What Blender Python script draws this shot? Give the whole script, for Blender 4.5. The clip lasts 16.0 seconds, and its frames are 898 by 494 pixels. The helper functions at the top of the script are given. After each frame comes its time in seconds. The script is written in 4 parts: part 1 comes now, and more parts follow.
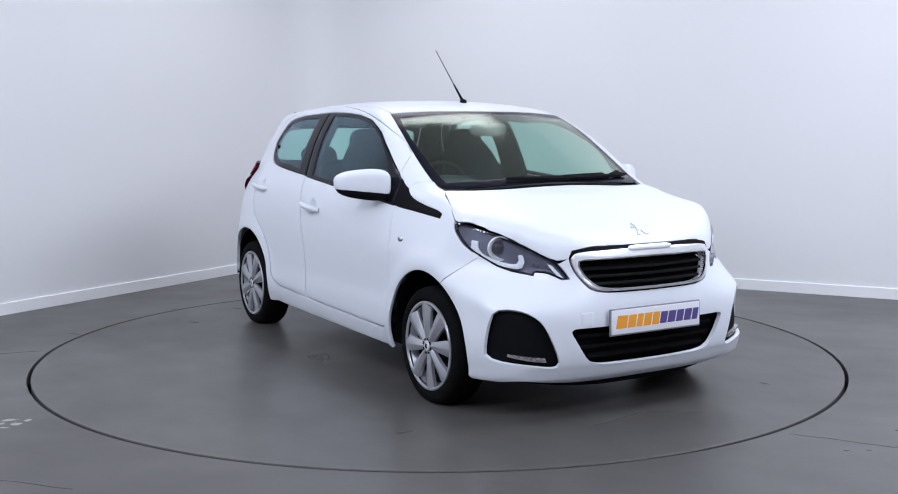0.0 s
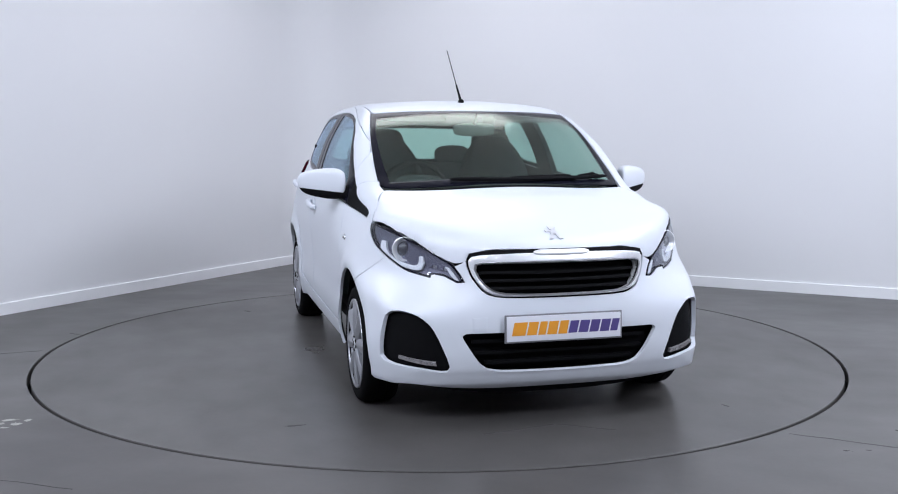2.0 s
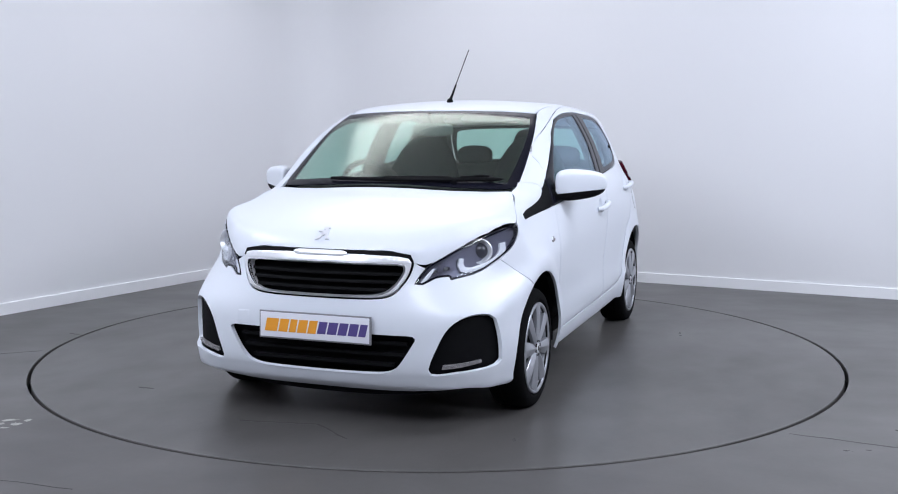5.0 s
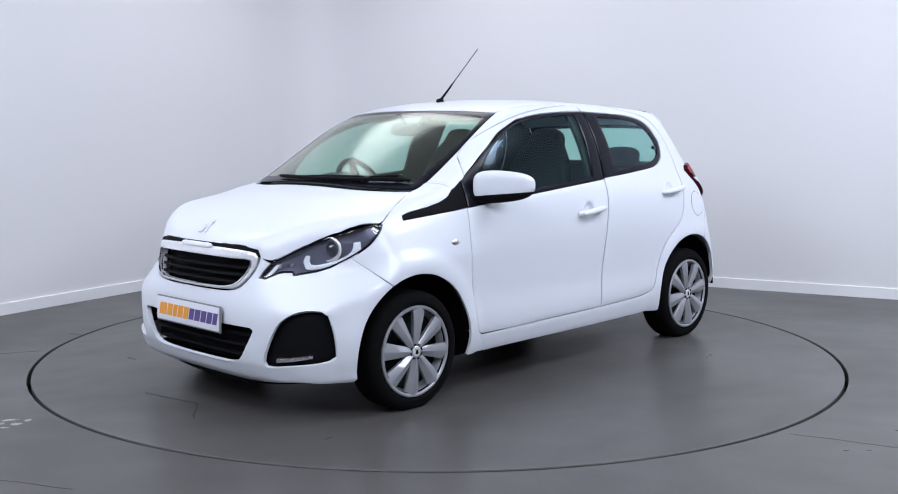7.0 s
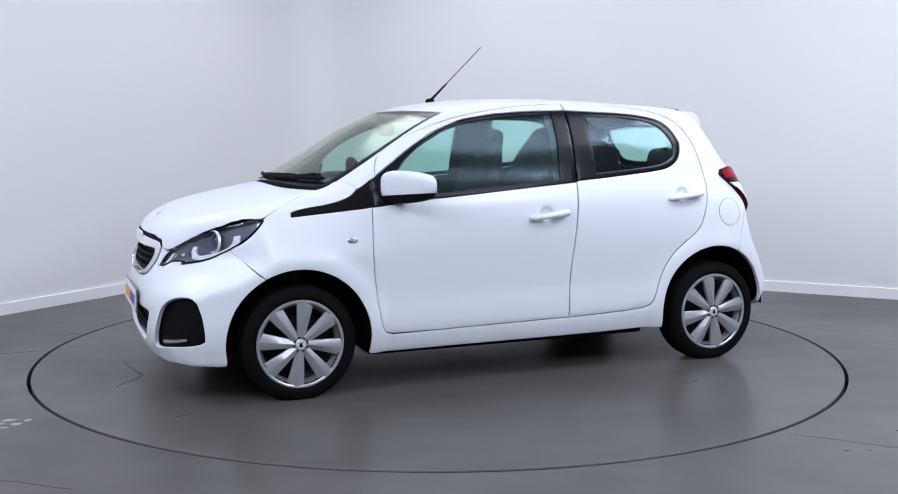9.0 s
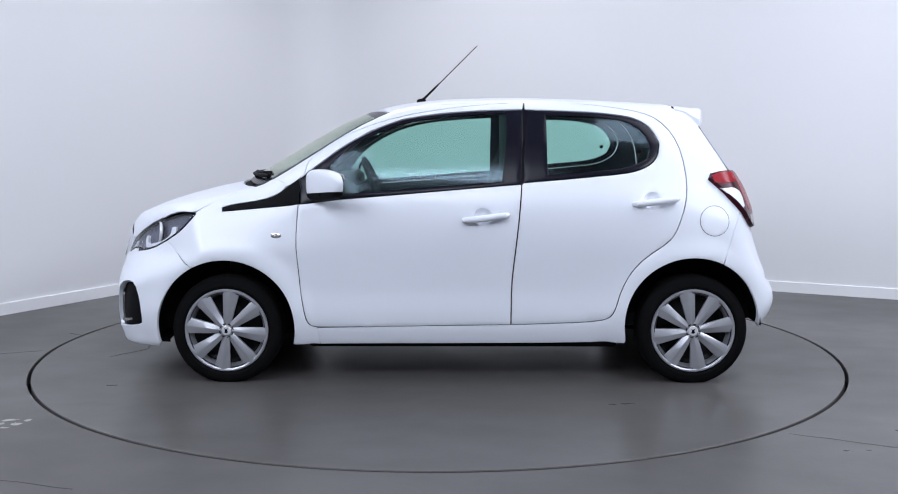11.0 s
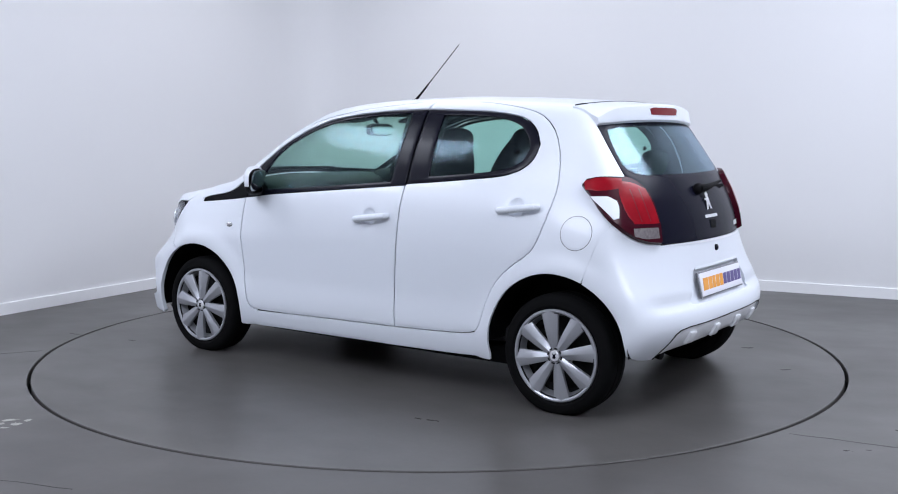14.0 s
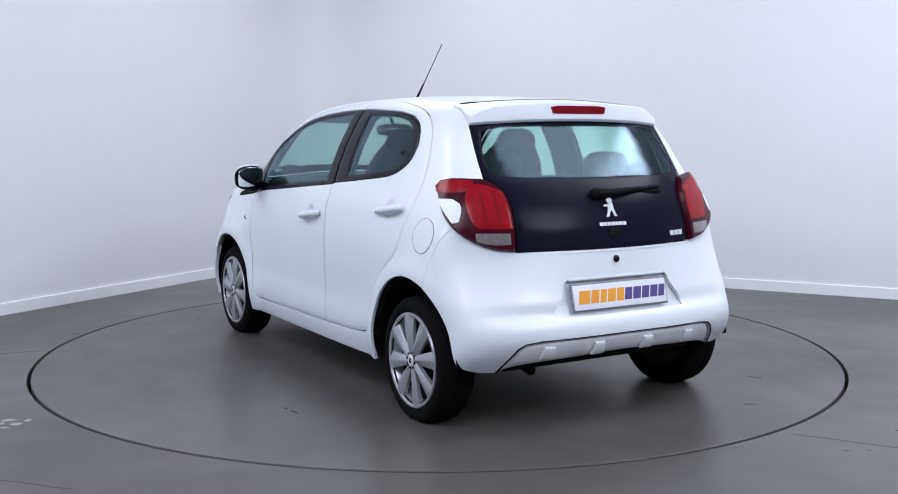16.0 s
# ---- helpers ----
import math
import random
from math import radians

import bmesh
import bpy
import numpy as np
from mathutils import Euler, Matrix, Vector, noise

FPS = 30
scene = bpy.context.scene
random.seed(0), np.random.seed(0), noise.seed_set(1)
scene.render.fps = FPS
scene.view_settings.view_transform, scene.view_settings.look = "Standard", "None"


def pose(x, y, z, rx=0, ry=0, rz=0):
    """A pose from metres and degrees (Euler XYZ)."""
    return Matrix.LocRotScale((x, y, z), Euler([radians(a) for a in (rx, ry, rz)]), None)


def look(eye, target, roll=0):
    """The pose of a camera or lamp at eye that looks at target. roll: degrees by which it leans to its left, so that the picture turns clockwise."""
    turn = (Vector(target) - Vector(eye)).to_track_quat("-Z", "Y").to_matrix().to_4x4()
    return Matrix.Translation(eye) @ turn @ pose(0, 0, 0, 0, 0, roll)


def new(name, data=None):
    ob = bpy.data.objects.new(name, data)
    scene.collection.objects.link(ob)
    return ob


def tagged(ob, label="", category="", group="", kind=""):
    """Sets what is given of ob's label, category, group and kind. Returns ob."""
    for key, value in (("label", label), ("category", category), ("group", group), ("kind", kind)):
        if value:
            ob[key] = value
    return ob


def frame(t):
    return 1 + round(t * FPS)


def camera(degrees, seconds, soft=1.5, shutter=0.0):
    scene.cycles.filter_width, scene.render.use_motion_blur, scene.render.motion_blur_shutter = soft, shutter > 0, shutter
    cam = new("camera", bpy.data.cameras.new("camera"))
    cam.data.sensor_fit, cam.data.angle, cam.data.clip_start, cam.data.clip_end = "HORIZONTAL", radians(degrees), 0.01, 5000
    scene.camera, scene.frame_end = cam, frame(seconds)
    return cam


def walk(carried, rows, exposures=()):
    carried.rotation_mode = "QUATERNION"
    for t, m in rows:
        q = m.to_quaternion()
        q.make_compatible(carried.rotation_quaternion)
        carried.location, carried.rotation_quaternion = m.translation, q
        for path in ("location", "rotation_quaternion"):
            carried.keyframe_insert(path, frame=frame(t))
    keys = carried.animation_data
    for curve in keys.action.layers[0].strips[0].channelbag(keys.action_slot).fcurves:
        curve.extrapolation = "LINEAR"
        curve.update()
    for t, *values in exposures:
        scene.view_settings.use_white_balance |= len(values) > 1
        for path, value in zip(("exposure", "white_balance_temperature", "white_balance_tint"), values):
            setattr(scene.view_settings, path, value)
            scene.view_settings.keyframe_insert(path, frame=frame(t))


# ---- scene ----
from mathutils.geometry import delaunay_2d_cdt

EYE = pose(0, -5.928, 1.258, 83.571, 0, -.557)
cam = camera(47.52, 16.0, soft=1.05)
walk(cam, [(0, EYE), (16, EYE)])

# ---- light: a bright studio bay under ceiling light panels ----
world = bpy.data.worlds.new("world")
scene.world = world
world.use_nodes = True
world.node_tree.nodes["Background"].inputs[0].default_value = (.80, .88, 1, 1)
world.node_tree.nodes["Background"].inputs[1].default_value = .25
scene.view_settings.exposure = 0.0


def ceiling_lamp(x, y, across, watts, colour):
    """A round soft lamp below the ceiling."""
    data = bpy.data.lights.new("studio_lamp", "AREA")
    data.shape, data.size, data.energy, data.color = "DISK", across, .94 * watts, colour
    ob = new("studio_lamp", data)
    ob.matrix_world = look((x, y, CEILING - .1), (x * .5, y * .35, .3))
    return ob


CEILING = 3.7
COOL, MILD = (.81, .865, 1), (.92, .93, 1)
for x, y, across, watts, colour in ((-1.8, -3.4, 2.2, 74, COOL), (2.1, -1.5, 2.2, 70, COOL), (-.3, 1.5, 2.8, 55, MILD), (0, -4.9, 1.5, 90, COOL), (-3.6, -4.4, 2.0, 138, COOL), (3.8, -4.2, 2.0, 186, COOL),
                                    (-3.2, -1.0, 1.6, 74, COOL), (3.6, -.7, 1.9, 136, COOL)):
    ceiling_lamp(x, y, across, watts, colour)

# ---- materials ----


def material(name, colour, rough=.5, metal=0, coat=0, noise_scale=0, vary=.12, bump=0, bump_scale=200, spec=.5):
    m = bpy.data.materials.new(name)
    m.use_nodes = True
    n, l = m.node_tree.nodes, m.node_tree.links
    b = n["Principled BSDF"]
    b.inputs["Base Color"].default_value = (*colour, 1)
    b.inputs["Roughness"].default_value, b.inputs["Metallic"].default_value = rough, metal
    b.inputs["Coat Weight"].default_value, b.inputs["Coat Roughness"].default_value = coat, .06
    b.inputs["Specular IOR Level"].default_value = spec
    co = n.new("ShaderNodeTexCoord")
    if noise_scale:
        t = n.new("ShaderNodeTexNoise")
        t.inputs["Scale"].default_value, t.inputs["Detail"].default_value = noise_scale, 6
        l.new(co.outputs["Object"], t.inputs["Vector"])
        r = n.new("ShaderNodeMapRange")
        r.inputs[3].default_value, r.inputs[4].default_value = 1 - vary, 1 + vary
        l.new(t.outputs["Fac"], r.inputs[0])
        mx = n.new("ShaderNodeMix")
        mx.data_type, mx.blend_type = "RGBA", "MULTIPLY"
        mx.inputs[0].default_value = 1
        mx.inputs[6].default_value = (*colour, 1)
        l.new(r.outputs[0], mx.inputs[7])
        l.new(mx.outputs[2], b.inputs["Base Color"])
    if bump:
        t = n.new("ShaderNodeTexNoise")
        t.inputs["Scale"].default_value, t.inputs["Detail"].default_value = bump_scale, 3
        l.new(co.outputs["Object"], t.inputs["Vector"])
        k = n.new("ShaderNodeBump")
        k.inputs["Strength"].default_value, k.inputs["Distance"].default_value = bump, .002
        l.new(t.outputs["Fac"], k.inputs["Height"])
        l.new(k.outputs[0], b.inputs["Normal"])
    return m


def glass_material(name, tint, gloss=.09, least=.018, shine=(.70, .82, 1)):
    m = bpy.data.materials.new(name)
    m.use_nodes = True
    n, l = m.node_tree.nodes, m.node_tree.links
    n.remove(n["Principled BSDF"])
    tr, gl, fr, mx, p5, mr = (n.new("ShaderNode" + k) for k in ("BsdfTransparent", "BsdfGlossy", "LayerWeight", "MixShader", "Math", "MapRange"))
    tr.inputs[0].default_value = (*tint, 1)
    gl.inputs["Roughness"].default_value = gloss
    gl.inputs["Color"].default_value = (*shine, 1)
    fr.inputs[0].default_value = .5
    p5.operation, p5.inputs[1].default_value = "POWER", 5
    mr.inputs[3].default_value, mr.inputs[4].default_value = least, 1
    l.new(fr.outputs["Facing"], p5.inputs[0]), l.new(p5.outputs[0], mr.inputs[0]), l.new(mr.outputs[0], mx.inputs[0])
    l.new(tr.outputs[0], mx.inputs[1]), l.new(gl.outputs[0], mx.inputs[2])
    l.new(mx.outputs[0], n["Material Output"].inputs[0])
    return m


def floor_material(name, colour, rough):
    """Worn grey floor paint: broad cloudy stains, fine grain, uneven gloss."""
    m = material(name, colour, rough, spec=.32)
    n, l = m.node_tree.nodes, m.node_tree.links
    b = n["Principled BSDF"]
    co = n.new("ShaderNodeTexCoord")
    out = []
    for scale, lo, hi, stretch in ((.5, .80, 1.16, 1), (2.6, .93, 1.07, 1.5), (40, .965, 1.035, 1)):
        mp, t, r = n.new("ShaderNodeMapping"), n.new("ShaderNodeTexNoise"), n.new("ShaderNodeMapRange")
        mp.inputs["Scale"].default_value = (1, stretch, 1)
        mp.inputs["Rotation"].default_value = (0, 0, .5)
        t.inputs["Scale"].default_value, t.inputs["Detail"].default_value = scale, 5
        r.inputs[1].default_value, r.inputs[2].default_value = .3, .7
        r.inputs[3].default_value, r.inputs[4].default_value = lo, hi
        l.new(co.outputs["Object"], mp.inputs[0]), l.new(mp.outputs[0], t.inputs["Vector"]), l.new(t.outputs["Fac"], r.inputs[0])
        out.append(r.outputs[0])
    m1, m2, mx = n.new("ShaderNodeMath"), n.new("ShaderNodeMath"), n.new("ShaderNodeMix")
    m1.operation = m2.operation = "MULTIPLY"
    l.new(out[0], m1.inputs[0]), l.new(out[1], m1.inputs[1]), l.new(m1.outputs[0], m2.inputs[0]), l.new(out[2], m2.inputs[1])
    mx.data_type, mx.blend_type = "RGBA", "MULTIPLY"
    mx.inputs[0].default_value, mx.inputs[6].default_value = 1, (*colour, 1)
    l.new(m2.outputs[0], mx.inputs[7]), l.new(mx.outputs[2], b.inputs["Base Color"])
    r2 = n.new("ShaderNodeMapRange")
    r2.inputs[1].default_value, r2.inputs[2].default_value = .8, 1.2
    r2.inputs[3].default_value, r2.inputs[4].default_value = rough + .07, rough - .07
    l.new(m1.outputs[0], r2.inputs[0]), l.new(r2.outputs[0], b.inputs["Roughness"])
    k = n.new("ShaderNodeBump")
    k.inputs["Strength"].default_value, k.inputs["Distance"].default_value = .12, .001
    l.new(out[2], k.inputs["Height"]), l.new(k.outputs[0], b.inputs["Normal"])
    return m


FLOOR = floor_material("grey_floor_paint", (.085, .0805, .0775), .33)
WALL = material("white_wall_paint", (.76, .76, .775), .62, noise_scale=1.2, vary=.012, bump=.06, bump_scale=160)
SKIRT = material("white_skirting_paint", (.86, .86, .875), .4, noise_scale=2, vary=.02)
CEIL = material("white_ceiling_paint", (.78, .78, .79), .8, noise_scale=2, vary=.02)
PIT = material("dark_gap", (.004, .004, .0045), .9)
PAINT = material("white_car_paint", (.70, .73, .79), .36, coat=.2, noise_scale=1.5, vary=.006)
TRIM = material("dark_cabin_trim", (.014, .015, .018), .75, noise_scale=30, vary=.2, bump=.2, bump_scale=500)
BLACK = material("black_gloss_plastic", (.006, .006, .012), .22, noise_scale=8, vary=.1, spec=.15)
MATT = material("black_matt_plastic", (.0045, .0045, .0055), .65, noise_scale=40, vary=.2, bump=.3, bump_scale=400, spec=.08)
RUBBER = material("tyre_rubber", (.0045, .0045, .005), .85, noise_scale=25, vary=.25, bump=.2, bump_scale=250, spec=.07)
SILVER = material("silver_wheel_paint", (.42, .43, .465), .33, metal=.6, noise_scale=20, vary=.05)
CHROME = material("chrome", (.80, .81, .84), .12, metal=1, noise_scale=12, vary=.03)
SATIN = material("satin_silver", (.80, .81, .84), .34, metal=.45, noise_scale=15, vary=.04)
PLATEW = material("white_plate", (.74, .74, .80), .35, noise_scale=9, vary=.02)
PLATERIM = material("grey_plate_holder", (.20, .20, .22), .35, noise_scale=20, vary=.1)
ORANGE = material("orange_print", (.80, .33, .03), .4, noise_scale=15, vary=.08)
PURPLE = material("purple_print", (.085, .062, .22), .4, noise_scale=15, vary=.08)
TAILG = material("black_tailgate_glass", (.007, .0072, .015), .24, noise_scale=8, vary=.1, spec=.06)
RED = material("red_lens", (.25, .0018, .009), .24, noise_scale=16, vary=.35, spec=.2)
TAILCLEAR = material("smoky_clear_lens", (.24, .21, .22), .2, metal=.4, coat=.6, noise_scale=60, vary=.5)
BADGE = material("badge_silver", (.72, .72, .75), .35, metal=.25, noise_scale=20, vary=.05)
DARKRED = material("dark_red_lens", (.040, .002, .008), .25, noise_scale=30, vary=.2, spec=.16)
CLEARL = material("clear_lens_ribbed", (.46, .44, .45), .2, metal=.5, coat=.6, noise_scale=90, vary=.25)
LAMPIN = material("lamp_dark_inside", (.15, .15, .20), .30, metal=.5, noise_scale=12, vary=.2)
REFLECT = material("lamp_reflector", (.85, .86, .90), .12, metal=1)
WHITEL = material("white_light_guide", (.82, .84, .88), .25, coat=.6)
FABRIC = material("dark_seat_fabric", (.014, .015, .020), .9, noise_scale=60, vary=.3, bump=.4, bump_scale=700)
HEADLIN = material("grey_headliner", (.16, .16, .165), .9, noise_scale=50, vary=.08, bump=.2, bump_scale=600)
DASHM = material("dash_plastic", (.035, .036, .04), .6, noise_scale=40, vary=.2, bump=.3, bump_scale=500)
STEEL = material("dull_steel", (.018, .018, .019), .5, metal=.6, noise_scale=30, vary=.2)
GLASS = glass_material("green_window_glass", (.79, .93, .89), .12, .022)
SCREEN = glass_material("windscreen_glass", (.83, .93, .885), .17, .05, (1, 1, .92))
LENS = glass_material("clear_lamp_cover", (.93, .94, .96), .03, .03, (.95, .97, 1))
MIRROR = material("mirror_glass", (.85, .87, .88), .02, metal=1)
CHALK = material("pale_scuff", (.36, .355, .33), .6, noise_scale=60, vary=.4)


# ---- mesh helpers ----


def part(name, bm, mat, parent=None, label="", smooth=30):
    me = bpy.data.meshes.new(name)
    bm.to_mesh(me)
    bm.free()
    for m in (mat if isinstance(mat, (list, tuple)) else [mat]):
        me.materials.append(m)
    if smooth:
        for p in me.polygons:
            p.use_smooth = True
        me.set_sharp_from_angle(angle=radians(smooth))
    ob = new(name, me)
    ob.parent = parent
    return tagged(ob, label)


def box(bm, x, y, z, sx, sy, sz, bevel=0, turn=None):
    """A box centred on x, y, z with its edges rounded."""
    r = bmesh.ops.create_cube(bm, size=1)
    vs = r["verts"]
    for v in vs:
        v.co = Vector((v.co.x * sx, v.co.y * sy, v.co.z * sz))
    if bevel:
        es = list({e for v in vs for e in v.link_edges})
        r = bmesh.ops.bevel(bm, geom=es, offset=bevel, segments=3, affect="EDGES", profile=.6)
        vs = list({v for f in r["faces"] for v in f.verts} | {v for v in vs if v.is_valid})
    m = Matrix.Translation((x, y, z)) @ (turn or Matrix())
    for v in vs:
        v.co = m @ v.co
    return bm


def grid_faces(bm, rows, closed_u=False, closed_v=False, cap=False):
    """Skin over rows of places."""
    vs = [[bm.verts.new(p) for p in r] for r in rows]
    nu, nv = len(vs), len(vs[0])
    for i in range(nu - (0 if closed_u else 1)):
        for j in range(nv - (0 if closed_v else 1)):
            a, b = vs[i], vs[(i + 1) % nu]
            try:
                bm.faces.new((a[j], b[j], b[(j + 1) % nv], a[(j + 1) % nv]))
            except ValueError:
                pass
    if cap:
        bm.faces.new(vs[0][::-1]), bm.faces.new(vs[-1])
    bmesh.ops.recalc_face_normals(bm, faces=bm.faces)
    return bm


def tube(bm, pts, radii, n=10):
    """A round bar along places, with its own radius at each."""
    pts = [Vector(p) for p in pts]
    if not isinstance(radii, (list, tuple)):
        radii = [radii] * len(pts)
    rows = []
    for i, p in enumerate(pts):
        d = (pts[min(i + 1, len(pts) - 1)] - pts[max(i - 1, 0)]).normalized()
        a = d.orthogonal().normalized() if abs(d.z) > .95 else d.cross(Vector((0, 0, 1))).normalized()
        b = d.cross(a)
        rows.append([p + radii[i] * (math.cos(2 * math.pi * k / n) * a + math.sin(2 * math.pi * k / n) * b) for k in range(n)])
    return grid_faces(bm, rows, closed_v=True, cap=True)


def blob(bm, c, r, e=2.6, nu=20, nv=28, warp=None):
    """A rounded box-like body (superellipsoid) of half sizes r."""
    rows = []
    f = lambda v: math.copysign(abs(v) ** (2 / e), v)
    for i in range(nu + 1):
        a = -math.pi / 2 + math.pi * i / nu
        a = max(min(a, math.pi / 2 - .02), -math.pi / 2 + .02)
        row = []
        for j in range(nv):
            b = 2 * math.pi * j / nv
            p = Vector((f(math.cos(a)) * f(math.cos(b)), f(math.cos(a)) * f(math.sin(b)), f(math.sin(a))))
            if warp:
                p = warp(p)
            row.append(Vector((c[0] + r[0] * p.x, c[1] + r[1] * p.y, c[2] + r[2] * p.z)))
        rows.append(row)
    return grid_faces(bm, rows, closed_v=True, cap=True)


def prism(bm, outline, m, thick):
    """A flat plate of that outline (x, y), thick along its z, at the pose m."""
    lo = [bm.verts.new(m @ Vector((x, y, 0))) for x, y in outline]
    hi = [bm.verts.new(m @ Vector((x, y, thick))) for x, y in outline]
    n = len(lo)
    bm.faces.new(lo[::-1]), bm.faces.new(hi)
    for i in range(n):
        bm.faces.new((lo[i], lo[(i + 1) % n], hi[(i + 1) % n], hi[i]))
    bmesh.ops.recalc_face_normals(bm, faces=bm.faces)
    return bm


# ---- the room ----
CORNER, ALONG_L, ALONG_R = Vector((-1.233, 4.131)), Vector((-.504, -.864)), Vector((.885, -.466))
LEFT_END, RIGHT_END = CORNER + 12 * ALONG_L, CORNER + 11 * ALONG_R
BEND = .5


def inner_line():
    """The plan of the two back walls with the rounded corner between them."""
    a, b = CORNER + BEND * ALONG_L, CORNER + BEND * ALONG_R
    pts = [LEFT_END, a]
    for i in range(1, 16):
        s = i / 16
        pts.append((1 - s) ** 2 * a + 2 * s * (1 - s) * CORNER + s * s * b)
    return pts + [b, RIGHT_END]


def strip(pts, out0, out1, z0, z1, bevel=0):
    """A wall along a plan line: from out0 to out1 metres behind it, z0 to z1."""
    bm = bmesh.new()
    rows = []
    for i, p in enumerate(pts):
        d = (pts[min(i + 1, len(pts) - 1)] - pts[max(i - 1, 0)]).normalized()
        nrm = Vector((-d.y, d.x))
        a, b = p + out0 * nrm, p + out1 * nrm
        prof = [(a, z0), (a, z1 - bevel), (p + (out0 + bevel) * nrm, z1), (b, z1), (b, z0)]
        rows.append([(q.x, q.y, z) for q, z in prof])
    return grid_faces(bm, rows, closed_v=True, cap=True)


LINE = inner_line()
WALL_L, WALL_C, WALL_R = LINE[:2], LINE[1:-1], LINE[-2:]
for wall_name, pts in (("wall_left", WALL_L), ("wall_corner", WALL_C), ("wall_right", WALL_R)):
    tagged(part(wall_name, strip(pts, 0, .15, 0, CEILING), WALL), "smooth white painted studio wall", "wall", kind="structure")
    tagged(part("baseboard", strip(pts, -.016, -.0005, 0, .084, .004), SKIRT), "low white painted skirting board", "baseboard", kind="structure")
FAR = LEFT_END + RIGHT_END - CORNER
for wall_name, pts in (("wall_front", [RIGHT_END, FAR]), ("wall_side", [FAR, LEFT_END])):
    tagged(part(wall_name, strip(pts, 0, .15, 0, CEILING), WALL), "smooth white painted studio wall", "wall", kind="structure")

R_TABLE, GAP = 2.238, .018


def floor_mesh():
    """The floor round the turntable, with a round opening."""
    bm = bmesh.new()
    n = 192
    rows = []
    for r, z in ((R_TABLE + GAP, -.06), (R_TABLE + GAP, -.003), (R_TABLE + GAP + .003, 0), (2.6, 0), (3.4, 0), (5, 0), (9, 0), (16, 0)):
        rows.append([(r * math.cos(2 * math.pi * k / n), r * math.sin(2 * math.pi * k / n), z) for k in range(n)])
    return grid_faces(bm, rows, closed_v=True)


def table_mesh():
    bm = bmesh.new()
    n = 192
    rows = []
    for r, z in ((R_TABLE - .02, -.05), (R_TABLE, -.05), (R_TABLE, -.003), (R_TABLE - .003, 0), (1.8, 0), (1.2, 0), (.6, 0), (.05, 0)):
        rows.append([(r * math.cos(2 * math.pi * k / n), r * math.sin(2 * math.pi * k / n), z) for k in range(n)])
    bm = grid_faces(bm, rows, closed_v=True, cap=False)
    bm.verts.ensure_lookup_table()
    bm.faces.new([bm.verts[7 * n + k] for k in range(n)])
    bm.faces.new([bm.verts[k] for k in range(n)][::-1])
    return bm


tagged(part("floor", floor_mesh(), FLOOR, smooth=20), "grey painted studio floor with faint stains", "floor", kind="structure")
bm = bmesh.new()
bmesh.ops.create_circle(bm, cap_ends=True, radius=2.6, segments=96)
for v in bm.verts:
    v.co.z = -.07
tagged(part("pit_floor", bm, PIT, smooth=0), "dark pit under the turntable", "floor", kind="structure")
turntable = tagged(new("turntable"), "round grey painted vehicle turntable flush with the floor", "turntable")
part("deck", table_mesh(), FLOOR, turntable, smooth=20)
CRACK = material("dark_floor_crack", (.062, .059, .058), .6, noise_scale=30, vary=.3)


def groove(name, pts, wide, mat, parent):
    """A thin uneven line that lies on the floor."""
    bm = bmesh.new()
    pts = [Vector(p) for p in pts]
    left, right = [], []
    for i, p in enumerate(pts):
        d = (pts[min(i + 1, len(pts) - 1)] - pts[max(i - 1, 0)]).normalized()
        w = wide * random.uniform(.25, .6)
        left.append(p + w * Vector((-d.y, d.x)))
        right.append(p - w * Vector((-d.y, d.x)))
    prism(bm, [tuple(p) for p in right + left[::-1]], pose(0, 0, .0002), .0008)
    return part(name, bm, mat, parent, smooth=0)


def wavy(a, b, n, sway):
    a, b = Vector(a), Vector(b)
    d = (b - a).normalized()
    return [a.lerp(b, i / n) + random.uniform(-sway, sway) * Vector((-d.y, d.x)) for i in range(n + 1)]


def smudge(name, c, rx, ry, turn, mat, parent):
    bm = bmesh.new()
    o = []
    for k in range(22):
        a = 2 * math.pi * k / 22
        r = random.uniform(.45, 1)
        x, y = rx * r * math.cos(a), ry * r * math.sin(a)
        o.append((c[0] + x * math.cos(turn) - y * math.sin(turn), c[1] + x * math.sin(turn) + y * math.cos(turn)))
    prism(bm, o, pose(0, 0, .0002), .0008)
    return part(name, bm, mat, parent, smooth=0)


groove("crack", wavy((1.766, -.263), (1.70, .075), 9, .006), .010, CRACK, turntable)
groove("crack", wavy((1.70, .085), (1.85, .30), 7, .006), .010, CRACK, turntable)
for c, rx, ry, turn in (((-1.497, -1.015), .045, .016, .6), ((-1.858, -.59), .04, .012, .9), ((1.43, -1.01), .05, .010, 1.6), ((1.62, .95), .03, .01, .2)):
    smudge("scuff", c, rx, ry, turn, CRACK, turntable)
floor = bpy.data.objects["floor"]
groove("joint", wavy((1.47, -1.774), (3.2, -2.69), 24, .004), .005, CRACK, floor)
groove("joint", wavy((-2.32, .41), (-2.235, .35), 5, .004), .010, CRACK, floor)
groove("joint", wavy((-2.30, -.11), (-3.6, -.60), 16, .006), .006, CRACK, floor)
